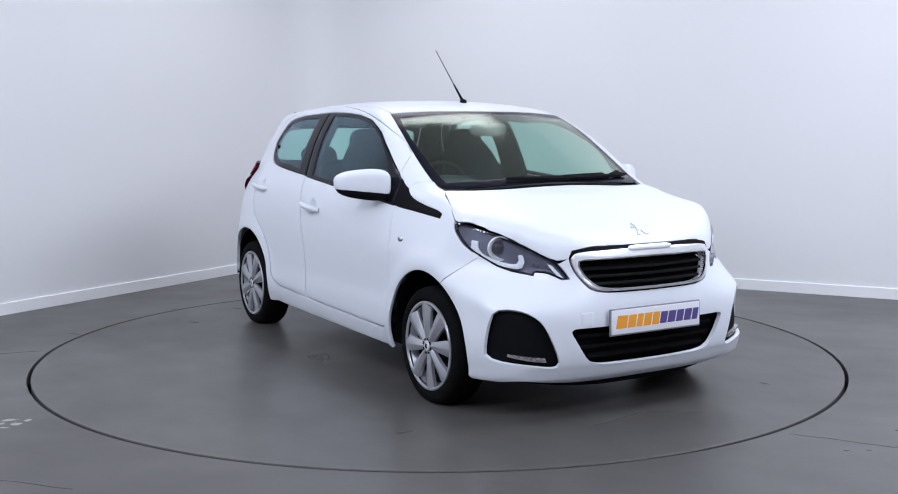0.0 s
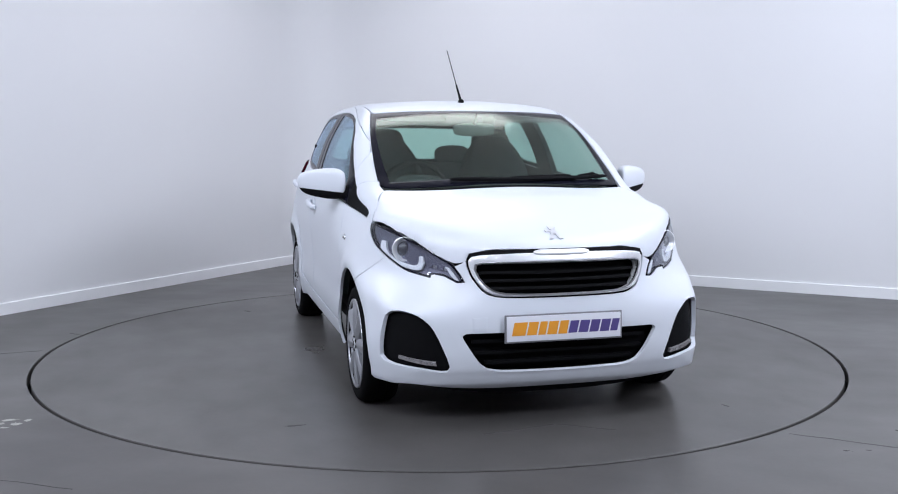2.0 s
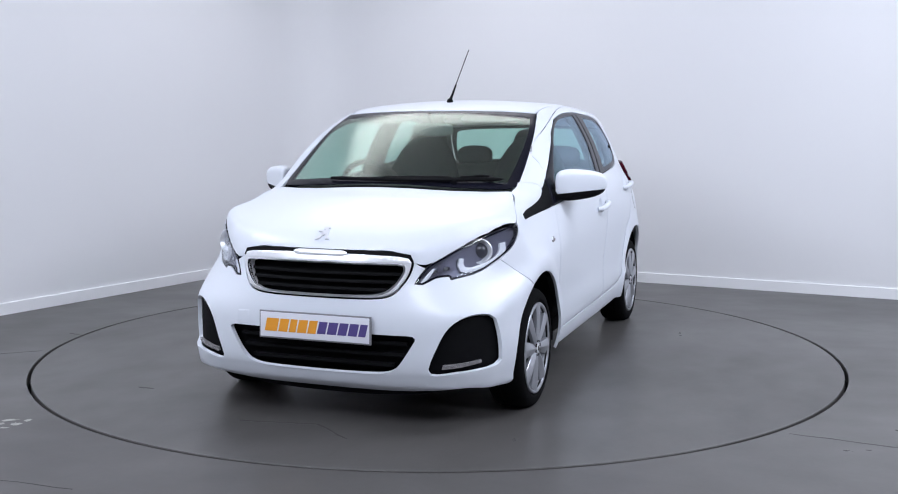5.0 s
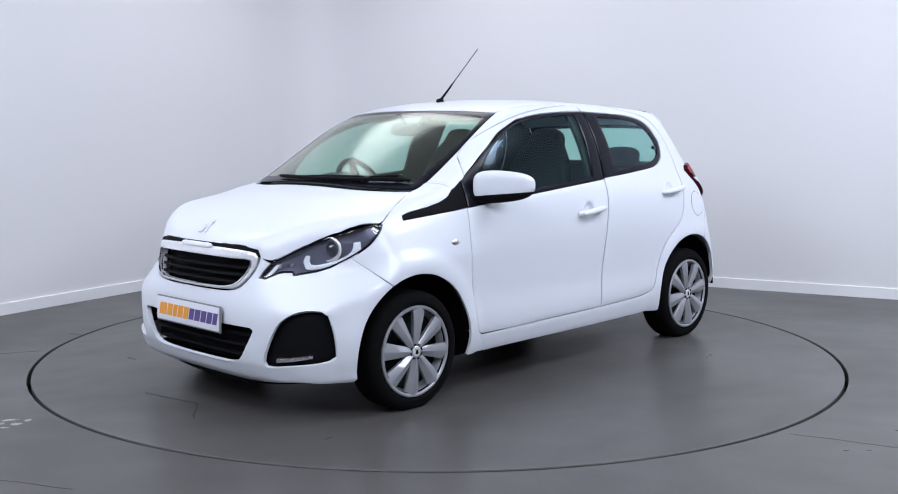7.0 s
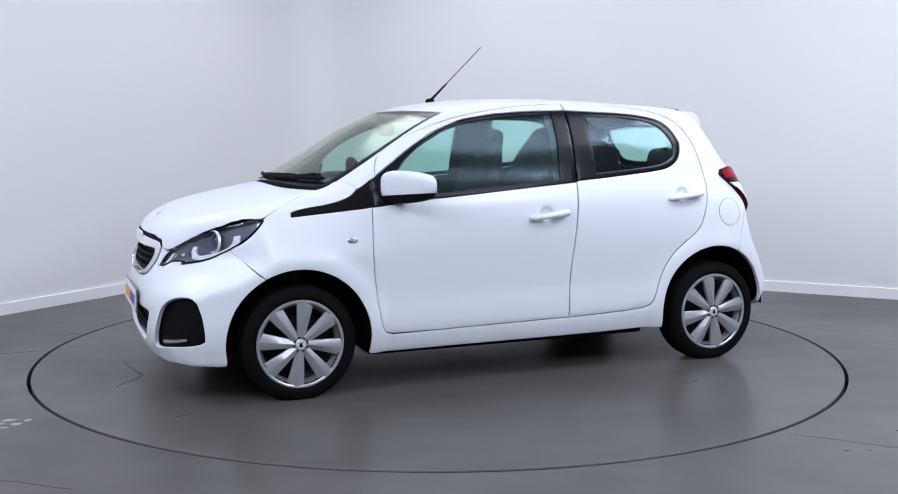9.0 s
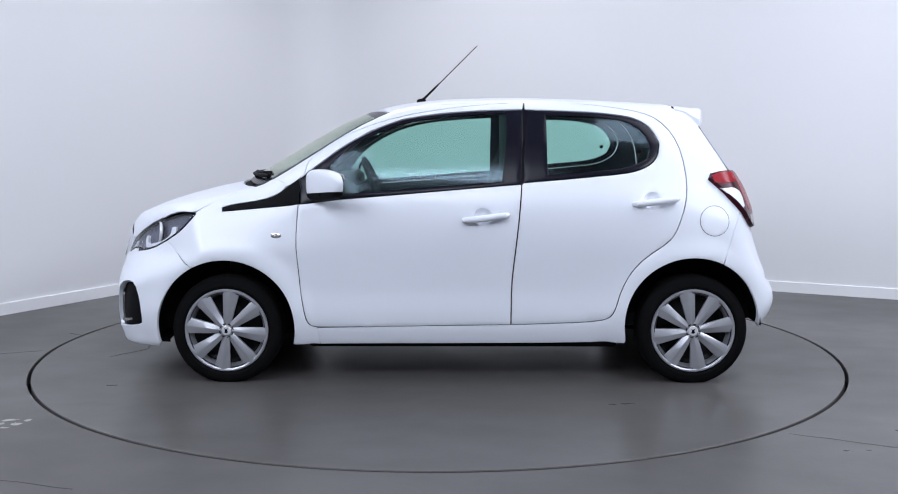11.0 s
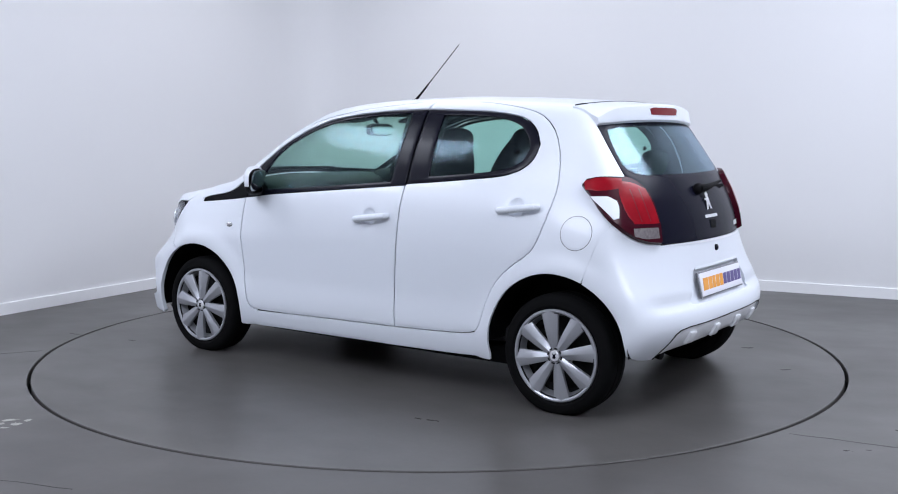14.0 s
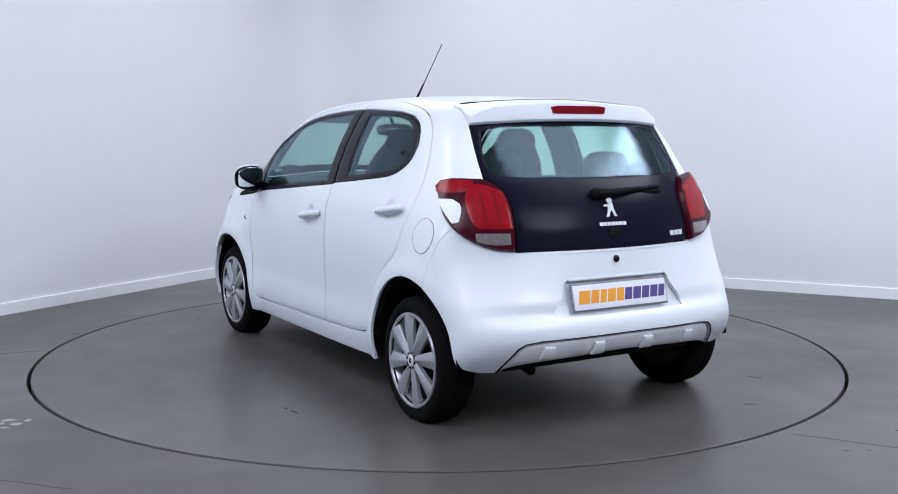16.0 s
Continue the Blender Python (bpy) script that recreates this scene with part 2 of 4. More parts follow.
groove("joint", wavy((-1.30, -2.42), (-2.2, -2.12), 12, .006), .005, CRACK, floor)
for c, rx, ry, turn in (((-1.885, -1.540), .042, .020, .3), ((-1.835, -1.605), .032, .030, 0), ((-1.805, -1.545), .018, .026, .5), ((-1.905, -1.600), .026, .024, .2), ((-1.862, -1.658), .026, .012, 0)):
    smudge("pale_scuff", c, rx, ry, turn, CHALK, floor)
bm = bmesh.new()
prism(bm, [(p.x, p.y) for p in (CORNER, RIGHT_END, FAR, LEFT_END)], pose(0, 0, CEILING), .1)
tagged(part("ceiling", bm, CEIL, smooth=0), "plain white ceiling", "ceiling", kind="structure")

# ---- the car's outer skin: a smooth field of crossing curved sheets ----
# x ahead, y to the car's left, z up; the axles stand at x = 1.17 and -1.17
def table(pairs, sigma):
    a = np.array(sorted(pairs), float)
    g = np.arange(a[0, 0] - .3, a[-1, 0] + .3, .004)
    v = np.interp(g, a[:, 0], a[:, 1])
    k = np.exp(-.5 * (np.arange(-40, 41) * .004 / sigma) ** 2)
    v = np.convolve(np.pad(v, 40, mode="edge"), k / k.sum(), "valid")
    return lambda q: np.interp(q, g, v)
def smax(a, b, k):
    h = np.clip(.5 + .5 * (a - b) / k, 0, 1)
    return b + (a - b) * h + k * h * (1 - h)
def step(a, b, q):
    s = np.clip((q - a) / (b - a), 0, 1)
    return s * s * (3 - 2 * s)
SIDE = table([(.12, .72), (.2, .768), (.28, .787), (.36, .793), (.46, .788), (.6, .796), (.72, .804), (.82, .803), (.9, .795), (.96, .778), (1.0, .760), (1.1, .728), (1.2, .69), (1.3, .637), (1.36, .60), (1.42, .535), (1.5, .42)], .014)
TAPER = table([(1.1, 0), (1.3, .0), (1.4, .006), (1.5, .017), (1.65, .05), (1.8, .11), (1.9, .17)], .03)
REAR_LOW = table([(-1.8, .25), (-1.65, .11), (-1.55, .055), (-1.45, .024), (-1.35, .008), (-1.2, 0), (-1, 0)], .03)
REAR_HIGH = table([(-1.8, .46), (-1.6, .25), (-1.5, .17), (-1.4, .12), (-1.25, .075), (-1.1, .045), (-.9, .016), (-.7, 0)], .03)
TOP = table([(1.9, .66), (1.8, .775), (1.75, .815), (1.7, .843), (1.6, .885), (1.5, .917), (1.35, .957), (1.25, .975), (1.21, .985), (1.118, 1.033), (.992, 1.108), (.822, 1.21), (.653, 1.306), (.56, 1.345), (.487, 1.372), (.322, 1.411), (.158, 1.432), (0, 1.442), (-.327, 1.448), (-.646, 1.438), (-.962, 1.421), (-1.12, 1.411), (-1.3, 1.392), (-1.45, 1.35)], .02)
NOSE = table([(.1, 1.70), (.15, 1.745), (.19, 1.80), (.24, 1.828), (.32, 1.84), (.45, 1.843), (.52, 1.84), (.6, 1.828), (.68, 1.815), (.76, 1.80), (.85, 1.78), (1, 1.74)], .015)
NOSE_A = table([(.2, .035), (.35, .038), (.5, .046), (.65, .12), (.9, .13)], .03)
TAIL = table([(.15, -1.52), (.28, -1.62), (.34, -1.665), (.40, -1.685), (.46, -1.675), (.50, -1.648), (.6, -1.618), (.7, -1.602), (.755, -1.594), (.85, -1.577), (.95, -1.537), (1.04, -1.487), (1.16, -1.402), (1.305, -1.297), (1.45, -1.185)], .015)
ROOF_CROWN = .028


def field(x, y, z):
    """Below 0 inside the car's outer skin."""
    x, y, z = np.broadcast_arrays(np.asarray(x, float), np.asarray(y, float), np.asarray(z, float))
    ya = np.abs(y)
    high = step(.64, 1.2, z)
    w = SIDE(z) - TAPER(x) - (1 - high) * REAR_LOW(x) - high * REAR_HIGH(x) - .065 * step(.5, 1.22, x) * np.clip((z - .68) / .17, 0, 1.4)
    for ax in (-1.17, 1.17):
        r = np.hypot(x - ax, z - .285)
        w = w + .016 * np.exp(-((r - .35) / .06) ** 2)
        w = w + .005 * (1 - step(.405, .44, r))
    side = ya - w
    shift = .15 * (ya / .55) ** 2 * step(.1, .5, x) * (1 - step(1.15, 1.5, x))
    xe = x + shift
    crown = ROOF_CROWN * (ya / .5) ** 2 * (1 - step(.15, .6, x)) + .03 * (ya / .6) ** 2 * step(1.1, 1.5, x)
    sl = (TOP(xe + .01) - TOP(xe - .01)) / .02
    top = (z - TOP(xe) + crown) / np.sqrt(1 + sl * sl)
    n = 3.8 - .8 * step(.4, .65, z)
    nose = x - NOSE(z) + NOSE_A(z) * (ya / .5) ** n
    st = (TAIL(z + .01) - TAIL(z - .01)) / .02
    low = 1 - step(.5, .78, z)
    tail = (TAIL(z) + (.07 - .034 * low) * (ya / .5) ** (2.3 + .6 * low) - x) / np.sqrt(1 + st * st)
    f = smax(side, nose, .05)
    f = smax(f, tail, .05)
    return smax(f, top, .05)
def march(o, d, far=9., n=900):
    """First place where the rays o + s d enter the skin."""
    o = np.atleast_2d(o); d = np.atleast_2d(d)
    s = np.linspace(0, far, n)
    P = o[:, None] + s[None, :, None] * d[:, None]
    v = field(P[..., 0], P[..., 1], P[..., 2]) < 0
    i = np.maximum(v.argmax(1), 1)
    a, b = s[i - 1], s[i]
    for _ in range(22):
        m = (a + b) / 2
        q = o + m[:, None] * d
        ins = field(q[:, 0], q[:, 1], q[:, 2]) < 0
        b = np.where(ins, m, b); a = np.where(ins, a, m)
    return np.where(v.any(1)[:, None], o + b[:, None] * d, np.nan)


def solve(o, d, far):
    return march(np.array(o, float), np.array(d, float), far, 150)


def gradient(p):
    e = .004
    g = np.stack([field(p[:, 0] + (i == 0) * e, p[:, 1] + (i == 1) * e, p[:, 2] + (i == 2) * e)
                  - field(p[:, 0] - (i == 0) * e, p[:, 1] - (i == 1) * e, p[:, 2] - (i == 2) * e) for i in range(3)], 1)
    return g / np.linalg.norm(g, axis=1)[:, None]


# Sheets unrolled flat: "S" round the car's long axis, "F" and "B" round upright axes in its nose and tail, "T" from above.
HUB = {"F": .85, "B": -.75}
AXIS = .72


def unroll(chart, p):
    p = np.atleast_2d(p)
    if chart == "S":
        return np.stack([p[:, 0], .75 * np.arctan2(p[:, 2] - AXIS, p[:, 1])], 1)
    if chart == "T":
        return p[:, :2].copy()
    s = 1 if chart == "F" else -1
    return np.stack([.85 * np.arctan2(p[:, 1], s * (p[:, 0] - HUB[chart])), p[:, 2]], 1)


def roll(chart, q):
    """From the flat chart onto the skin."""
    q = np.atleast_2d(q)
    n = len(q)
    if chart == "T":
        return solve(np.stack([q[:, 0], q[:, 1], np.full(n, 1.7)], 1), np.tile((0, 0, -1.), (n, 1)), 1.6)
    if chart == "S":
        a = q[:, 1] / .75
        d = -np.stack([0 * a, np.cos(a), np.sin(a)], 1)
        o = np.stack([q[:, 0], 0 * a, np.full(n, AXIS)], 1) - 1.3 * d
    else:
        s = 1 if chart == "F" else -1
        a = q[:, 0] / .85
        d = -np.stack([s * np.cos(a), np.sin(a), 0 * a], 1)
        o = np.stack([np.full(n, HUB[chart]), 0 * a, q[:, 1]], 1) - 1.3 * d
    return solve(o, d, 1.3)


def on_side(pts):
    """Places on the left flank from (x, z)."""
    a = np.array(pts, float)
    n = len(a)
    return solve(np.stack([a[:, 0], np.full(n, 1.2), a[:, 1]], 1), np.tile((0, -1., 0), (n, 1)), 1.2)


def on_front(pts):
    """Places on the nose from (y, z)."""
    a = np.array(pts, float)
    n = len(a)
    return solve(np.stack([np.full(n, 2.2), a[:, 0], a[:, 1]], 1), np.tile((-1., 0, 0), (n, 1)), 1.6)


def on_back(pts):
    a = np.array(pts, float)
    n = len(a)
    return solve(np.stack([np.full(n, -2.2), a[:, 0], a[:, 1]], 1), np.tile((1., 0, 0), (n, 1)), 1.6)


def on_top(pts):
    a = np.array(pts, float)
    n = len(a)
    return solve(np.stack([a[:, 0], a[:, 1], np.full(n, 1.7)], 1), np.tile((0, 0, -1.), (n, 1)), 1.6)


def flip(p):
    """The same places on the other flank, in reverse order."""
    return p[::-1] * np.array((1, -1, 1))


def chaikin(q, times=2):
    """Rounds a closed line; sharp corners keep a small radius."""
    q = q[np.linalg.norm(q - np.roll(q, 1, 0), axis=1) > 1e-5]
    a, b = q - np.roll(q, 1, 0), np.roll(q, -1, 0) - q
    la, lb = np.linalg.norm(a, axis=1), np.linalg.norm(b, axis=1)
    turn = (a * b).sum(1) / (la * lb)
    out = []
    for i in range(len(q)):
        if turn[i] < .85:
            out += [q[i] - a[i] * min(.3, .007 / la[i]), q[i], q[i] + b[i] * min(.3, .007 / lb[i])]
        else:
            out.append(q[i])
    q = np.array(out)
    for _ in range(times):
        r = np.roll(q, -1, 0)
        q = np.stack([.75 * q + .25 * r, .25 * q + .75 * r], 1).reshape(-1, 2)
    return q


def even(q, gap):
    """A closed line with places at even steps, corners kept."""
    out = []
    for a, b in zip(q, np.roll(q, -1, 0)):
        d = np.linalg.norm(b - a)
        if d < 1e-6:
            continue
        k = max(1, int(round(d / gap)))
        out += [a + (b - a) * i / k for i in range(k)]
    return np.array(out)


def area(q):
    r = np.roll(q, -1, 0)
    return .5 * (q[:, 0] * r[:, 1] - r[:, 0] * q[:, 1]).sum()


def shrink(q, d):
    if area(q) < 0:
        q = q[::-1]
    if not d:
        return q
    e = np.roll(q, -1, 0) - np.roll(q, 1, 0)
    e = e / (np.linalg.norm(e, axis=1)[:, None] + 1e-9)
    return q + d * np.stack([-e[:, 1], e[:, 0]], 1)


def inside(q, p):
    a, b = q, np.roll(q, -1, 0)
    x, y = p[:, :1], p[:, 1:]
    c = (a[:, 1] > y) != (b[:, 1] > y)
    with np.errstate(divide="ignore", invalid="ignore"):
        t = x < (b[:, 0] - a[:, 0]) * (y - a[:, 1]) / (b[:, 1] - a[:, 1]) + a[:, 0]
    return (c & t).sum(1) % 2 == 1


def near(q, p):
    a, b = q, np.roll(q, -1, 0)
    ab = b - a
    t = np.clip(((p[:, None] - a) * ab).sum(2) / ((ab * ab).sum(1) + 1e-12), 0, 1)
    return np.linalg.norm(p[:, None] - a - t[..., None] * ab, axis=2).min(1)


def panel(name, chart, outline, mat, parent, holes=(), gap=.002, soft=1, fine=.03, depth=.014, lift=0., edge=.0015, back=None, label="", both=False, dent=None):
    """A curved plate that lies on the skin within an outline (places), with thickness, a rolled edge and holes.
    both: a second one on the car's other flank. dent: a function of the places that gives a depth to press them in."""
    loops = [shrink(even(chaikin(unroll(chart, outline), soft) if soft else unroll(chart, outline), fine * .7), gap)]
    for h in holes:
        loops.append(shrink(even(chaikin(unroll(chart, h), soft) if soft else unroll(chart, h), fine * .7), -min(gap, .0006)))
    lo, hi = loops[0].min(0), loops[0].max(0)
    gx, gy = np.meshgrid(np.arange(lo[0], hi[0], fine), np.arange(lo[1], hi[1], fine * .87))
    gx[1::2] += fine / 2
    p = np.stack([gx.ravel(), gy.ravel()], 1)
    keep = inside(loops[0], p) & (near(loops[0], p) > fine * .45)
    for h in loops[1:]:
        keep &= ~inside(h, p) & (near(h, p) > fine * .45)
    rings = [shrink(loops[0], .006)] + [shrink(h, -.006) for h in loops[1:]]
    ring = np.concatenate(rings)
    ok = inside(loops[0], ring) & (near(loops[0], ring) > .004)
    for h in loops[1:]:
        ok &= ~inside(h, ring) & (near(h, ring) > .004)
    pts = np.concatenate(loops + [ring[ok], p[keep]])
    edges, start = [], 0
    for lp in loops:
        n = len(lp)
        edges += [(start + i, start + (i + 1) % n) for i in range(n)]
        start += n
    vs, es, fs = delaunay_2d_cdt([Vector(v) for v in pts], edges, [], 0, 1e-7)[:3]
    q = np.array([tuple(v) for v in vs])
    fs = np.array([f for f in fs if len(f) == 3])
    c = q[fs].mean(1)
    ok = inside(loops[0], c)
    for h in loops[1:]:
        ok &= ~inside(h, c)
    fs = fs[ok]
    place = roll(chart, q)
    nrm = gradient(place)
    used = {}
    for f in fs:
        for i in range(3):
            a, b = int(f[i]), int(f[(i + 1) % 3])
            used[(a, b)] = used.get((b, a), 0) + 1
    rim = [(a, b) for (a, b) in used if (b, a) not in used]
    onrim = np.zeros(len(q), bool)
    onrim[[a for a, b in rim]] = True
    push = np.where(onrim, lift - edge, lift)
    if dent:
        push = push - dent(place)
    outer = place + nrm * push[:, None]
    inner = place + nrm * (np.where(onrim, lift, push) - depth)[:, None]
    n = len(q)
    u, v = place[fs[:, 1]] - place[fs[:, 0]], place[fs[:, 2]] - place[fs[:, 0]]
    if (np.cross(u, v) * nrm[fs[:, 0]]).sum() < 0:
        fs = fs[:, ::-1]
        rim = [(b, a) for a, b in rim]
    faces = [tuple(map(int, f)) for f in fs] + [(int(f[2]) + n, int(f[1]) + n, int(f[0]) + n) for f in fs]
    faces += [(b, a, a + n, b + n) for a, b in rim]
    made = []
    for side in ((1, -1) if both else (1,)):
        co = np.concatenate([outer, inner]) * np.array((1, side, 1))
        me = bpy.data.meshes.new(name)
        me.from_pydata(co.tolist(), [], faces if side == 1 else [f[::-1] for f in faces])
        me.materials.append(mat)
        me.materials.append(back or mat)
        k = len(fs)
        for i, pl in enumerate(me.polygons):
            pl.use_smooth = True
            pl.material_index = 1 if k <= i < 2 * k else 0
        me.set_sharp_from_angle(angle=radians(50))
        ob = new(name, me)
        ob.parent = parent
        tagged(ob, label)
        made.append(ob)
    return made


def cat(*lists):
    return np.concatenate([np.atleast_2d(a) for a in lists])


# ---- the car ----
car = tagged(new("car"), "small white five-door hatchback with silver wheel trims on the turntable", "car")
P3 = np.array

DOOR_FRONT = on_side([(.805, .905), (.816, .715), (.806, .58), (.792, .452), (.775, .351), (.762, .312), (.742, .289), (.708, .282)])
SILL_SEAM = on_side([(.45, .2845), (.208, .289), (-.05, .293), (-.258, .296)])
B_LOW = on_side([(-.258, .296), (-.260, .498), (-.270, .60), (-.285, .728), (-.300, .88), (-.309, .995)])
BELT_F = on_side([(-.305, 1.002), (-.078, .984), (.207, .960), (.45, .940), (.612, .926), (.795, .902)])
TOP_BLACK_F = on_side([(.800, 1.030), (.716, 1.091), (.615, 1.166), (.460, 1.259), (.288, 1.323), (.085, 1.354), (-.118, 1.369), (-.322, 1.374)])
TOP_DOOR_F = on_side([(-.330, 1.412), (-.2, 1.404), (-.057, 1.393), (.1, 1.374), (.233, 1.352), (.378, 1.317), (.526, 1.265), (.649, 1.206), (.736, 1.147), (.768, 1.099), (.776, 1.051)])
TOP_DOOR_R = on_side([(-.330, 1.412), (-.522, 1.410), (-.65, 1.402), (-.781, 1.386), (-.923, 1.360), (-1.007, 1.325), (-1.076, 1.255), (-1.121, 1.148), (-1.139, 1.010), (-1.124, .902), (-1.081, .779), (-1.042, .717),
                     (-.921, .637), (-.853, .565), (-.808, .479), (-.779, .380), (-.760, .345), (-.733, .322), (-.649, .310), (-.45, .302), (-.258, .296)])
BLACK_R = on_side([(-.329, 1.374), (-.637, 1.362), (-.808, 1.345), (-.907, 1.322), (-.971, 1.274), (-1.006, 1.204), (-.997, 1.148), (-.968, 1.106), (-.903, 1.070), (-.806, 1.051), (-.584, 1.031), (-.318, 1.009)])
SAIL = on_side([(.798, .907), (.854, .893), (1.0, .879), (1.192, .862), (1.192, .884), (1.136, .900), (.983, .922), (.906, .952), (.874, .981), (.804, 1.029)])
SAIL_TOP = on_side([(1.192, .862), (1.192, .884), (1.136, .900), (.983, .922), (.906, .952), (.874, .981)])
A_SEAM = P3([(.878, .705, 1.003), (.915, .668, 1.015), (.955, .634, 1.025)])
WS_EDGE = on_top([(.955, .628), (.82, .620), (.68, .606), (.55, .588), (.44, .566), (.35, .546)])
ROOF_EDGE = on_top([(.30, .545), (.1, .535), (-.3, .53), (-.7, .52), (-1.0, .505), (-1.12, .50)])
GATE_EDGE = P3([(-1.20, .522, 1.31), (-1.228, .528, 1.292), (-1.31, .545, 1.17), (-1.385, .555, 1.062)])
TL_TOP = P3([(-1.36, .60, 1.06), (-1.315, .660, 1.064), (-1.264, .685, 1.052), (-1.250, .706, 1.022)])
TL_LOW = on_side([(-1.303, .968), (-1.350, .915), (-1.397, .868)])
TL_UNDER = P3([(-1.40, .565, 1.035), (-1.37, .63, 1.03), (-1.315, .695, 1.01), (-1.345, .72, .955), (-1.40, .705, .89), (-1.43, .69, .85)])
BUMP_SEAM_R = on_side([(-1.405, .86), (-1.368, .794), (-1.342, .712), (-1.316, .629)])


def arch(cx, cz, r, a0, a1, n=22):
    """The edge of a wheel arch on the flank."""
    return on_side([(cx + r * math.cos(radians(a0 + (a1 - a0) * i / n)), cz + r * math.sin(radians(a0 + (a1 - a0) * i / n))) for i in range(n + 1)])


ARCH_R = arch(-1.163, .300, .338, 115, -12, 26)
SILL_LOW = on_side([(-.828, .205), (-.6, .203), (0, .199), (.5, .197), (.700, .195)])
SILL_FRONT = on_side([(.708, .215), (.714, .278)])

panel("body_side", "S", cat(A_SEAM, WS_EDGE, ROOF_EDGE, GATE_EDGE, TL_UNDER, BUMP_SEAM_R, ARCH_R, SILL_LOW, SILL_FRONT, SILL_SEAM[:-1], TOP_DOOR_R[::-1][:-1], TOP_DOOR_F, on_side([(.84, 1.000), (.876, .985)])),
      PAINT, car, back=TRIM, both=True, soft=1, gap=.0009, edge=.001, fine=.028)
CUPS = [on_side([(x + .012 + .043 * math.cos(a * math.pi / 12), z + .004 + .042 * math.sin(a * math.pi / 12)) for a in range(24)]) for x, z in ((-.128, .838), (-.968, .916))]
panel("front_door", "S", cat(DOOR_FRONT, SILL_SEAM, B_LOW[1:], BELT_F), PAINT, car, [CUPS[0]], back=TRIM, both=True, soft=1, fine=.03, gap=.0034, edge=.0025, label="white front door skin")
panel("door_frame", "S", cat(TOP_DOOR_F, TOP_BLACK_F), PAINT, car, back=TRIM, both=True, soft=0, fine=.02, gap=.0029, edge=.002)
panel("rear_door", "S", cat(TOP_DOOR_R, B_LOW[1:-1], on_side([(-.309, 1.001)]), BLACK_R[::-1]), PAINT, car, [CUPS[1]], back=TRIM, both=True, soft=1, fine=.03, gap=.0034, edge=.0025, label="white rear door skin")

GLASS_F = on_side([(.690, .948), (.690, 1.03), (.605, 1.145), (.456, 1.242), (.286, 1.307), (.083, 1.339), (-.236, 1.357), (-.238, 1.231), (-.212, 1.016), (.208, .984), (.50, .960)])
GLASS_R = on_side([(-.435, 1.344), (-.637, 1.341), (-.80, 1.325), (-.886, 1.295), (-.945, 1.235), (-.960, 1.185), (-.94, 1.13), (-.88, 1.095), (-.780, 1.075), (-.584, 1.058), (-.440, 1.047)])
panel("window_frame", "S", cat(BELT_F, on_side([(.796, .95)]), TOP_BLACK_F, on_side([(-.322, 1.231)])), BLACK, car, [GLASS_F], back=TRIM, both=True, soft=2, fine=.024, lift=-.003, label="gloss black front door window surround")
panel("window_frame", "S", cat(BLACK_R, on_side([(-.318, 1.10), (-.329, 1.23)])), BLACK, car, [GLASS_R], back=TRIM, both=True, soft=2, fine=.024, lift=-.003, label="gloss black rear door window surround")
panes = []
panes += panel("window_glass", "S", GLASS_F, GLASS, car, both=True, gap=-.004, soft=2, lift=-.006, depth=.004, edge=0, label="green tinted door window glass")
panes += panel("window_glass", "S", GLASS_R, GLASS, car, both=True, gap=-.004, soft=2, lift=-.006, depth=.004, edge=0, label="green tinted door window glass")
panel("sail_trim", "S", SAIL, MATT, car, back=TRIM, both=True, soft=1, fine=.02, lift=-.001, label="black pointed trim below the windscreen pillar")

# front fender
HL_OUT = P3([(1.476, .698, .713), (1.403, .734, .761), (1.345, .743, .818), (1.319, .730, .852)])
HOOD_SIDE = P3([(1.325, .728, .856), (1.268, .706, .891), (1.215, .685, .918), (1.162, .664, .941), (1.10, .640, .962), (1.045, .617, .980)])
COWL_CORNER = on_top([(.985, .627), (1.035, .617)])
FENDER_SEAM = P3([(1.335, .809, .589), (1.41, .761, .653)])
ARCH_F = arch(1.172, .278, .347, -13, 63, 14)
ARCH_F2 = arch(1.172, .278, .347, 193, 63, 24)
panel("front_fender", "S", cat(on_side([(.714, .282), (.742, .289), (.762, .312), (.775, .351), (.792, .452), (.806, .58), (.816, .715), (.805, .900)]), on_side([(.854, .893), (1.0, .879)]), SAIL_TOP, A_SEAM, COWL_CORNER,
      HOOD_SIDE[::-1], HL_OUT[::-1], FENDER_SEAM[::-1], ARCH_F2[::-1], on_side([(.822, .195), (.702, .195)])), PAINT, car, back=TRIM, both=True, soft=1, fine=.026, gap=.0009, edge=.0008)

# bonnet
HL_IN_TOP = P3([(1.37, .720, .857), (1.469, .676, .830), (1.588, .590, .786), (1.66, .525, .745), (1.712, .465, .706)])
GR_TOP = on_front([(.414, .712), (.385, .745), (.345, .757), (.2, .762), (0, .763)])
COWL = on_top([(1.19, 0), (1.185, .15), (1.165, .32), (1.12, .47), (1.075, .56), (1.05, .60)])
half = cat(COWL, HOOD_SIDE[::-1], HL_IN_TOP, GR_TOP)
panel("bonnet", "T", cat(half, flip(half)[1:-1]), PAINT, car, back=TRIM, soft=1, fine=.03, gap=-.0008, label="white bonnet")

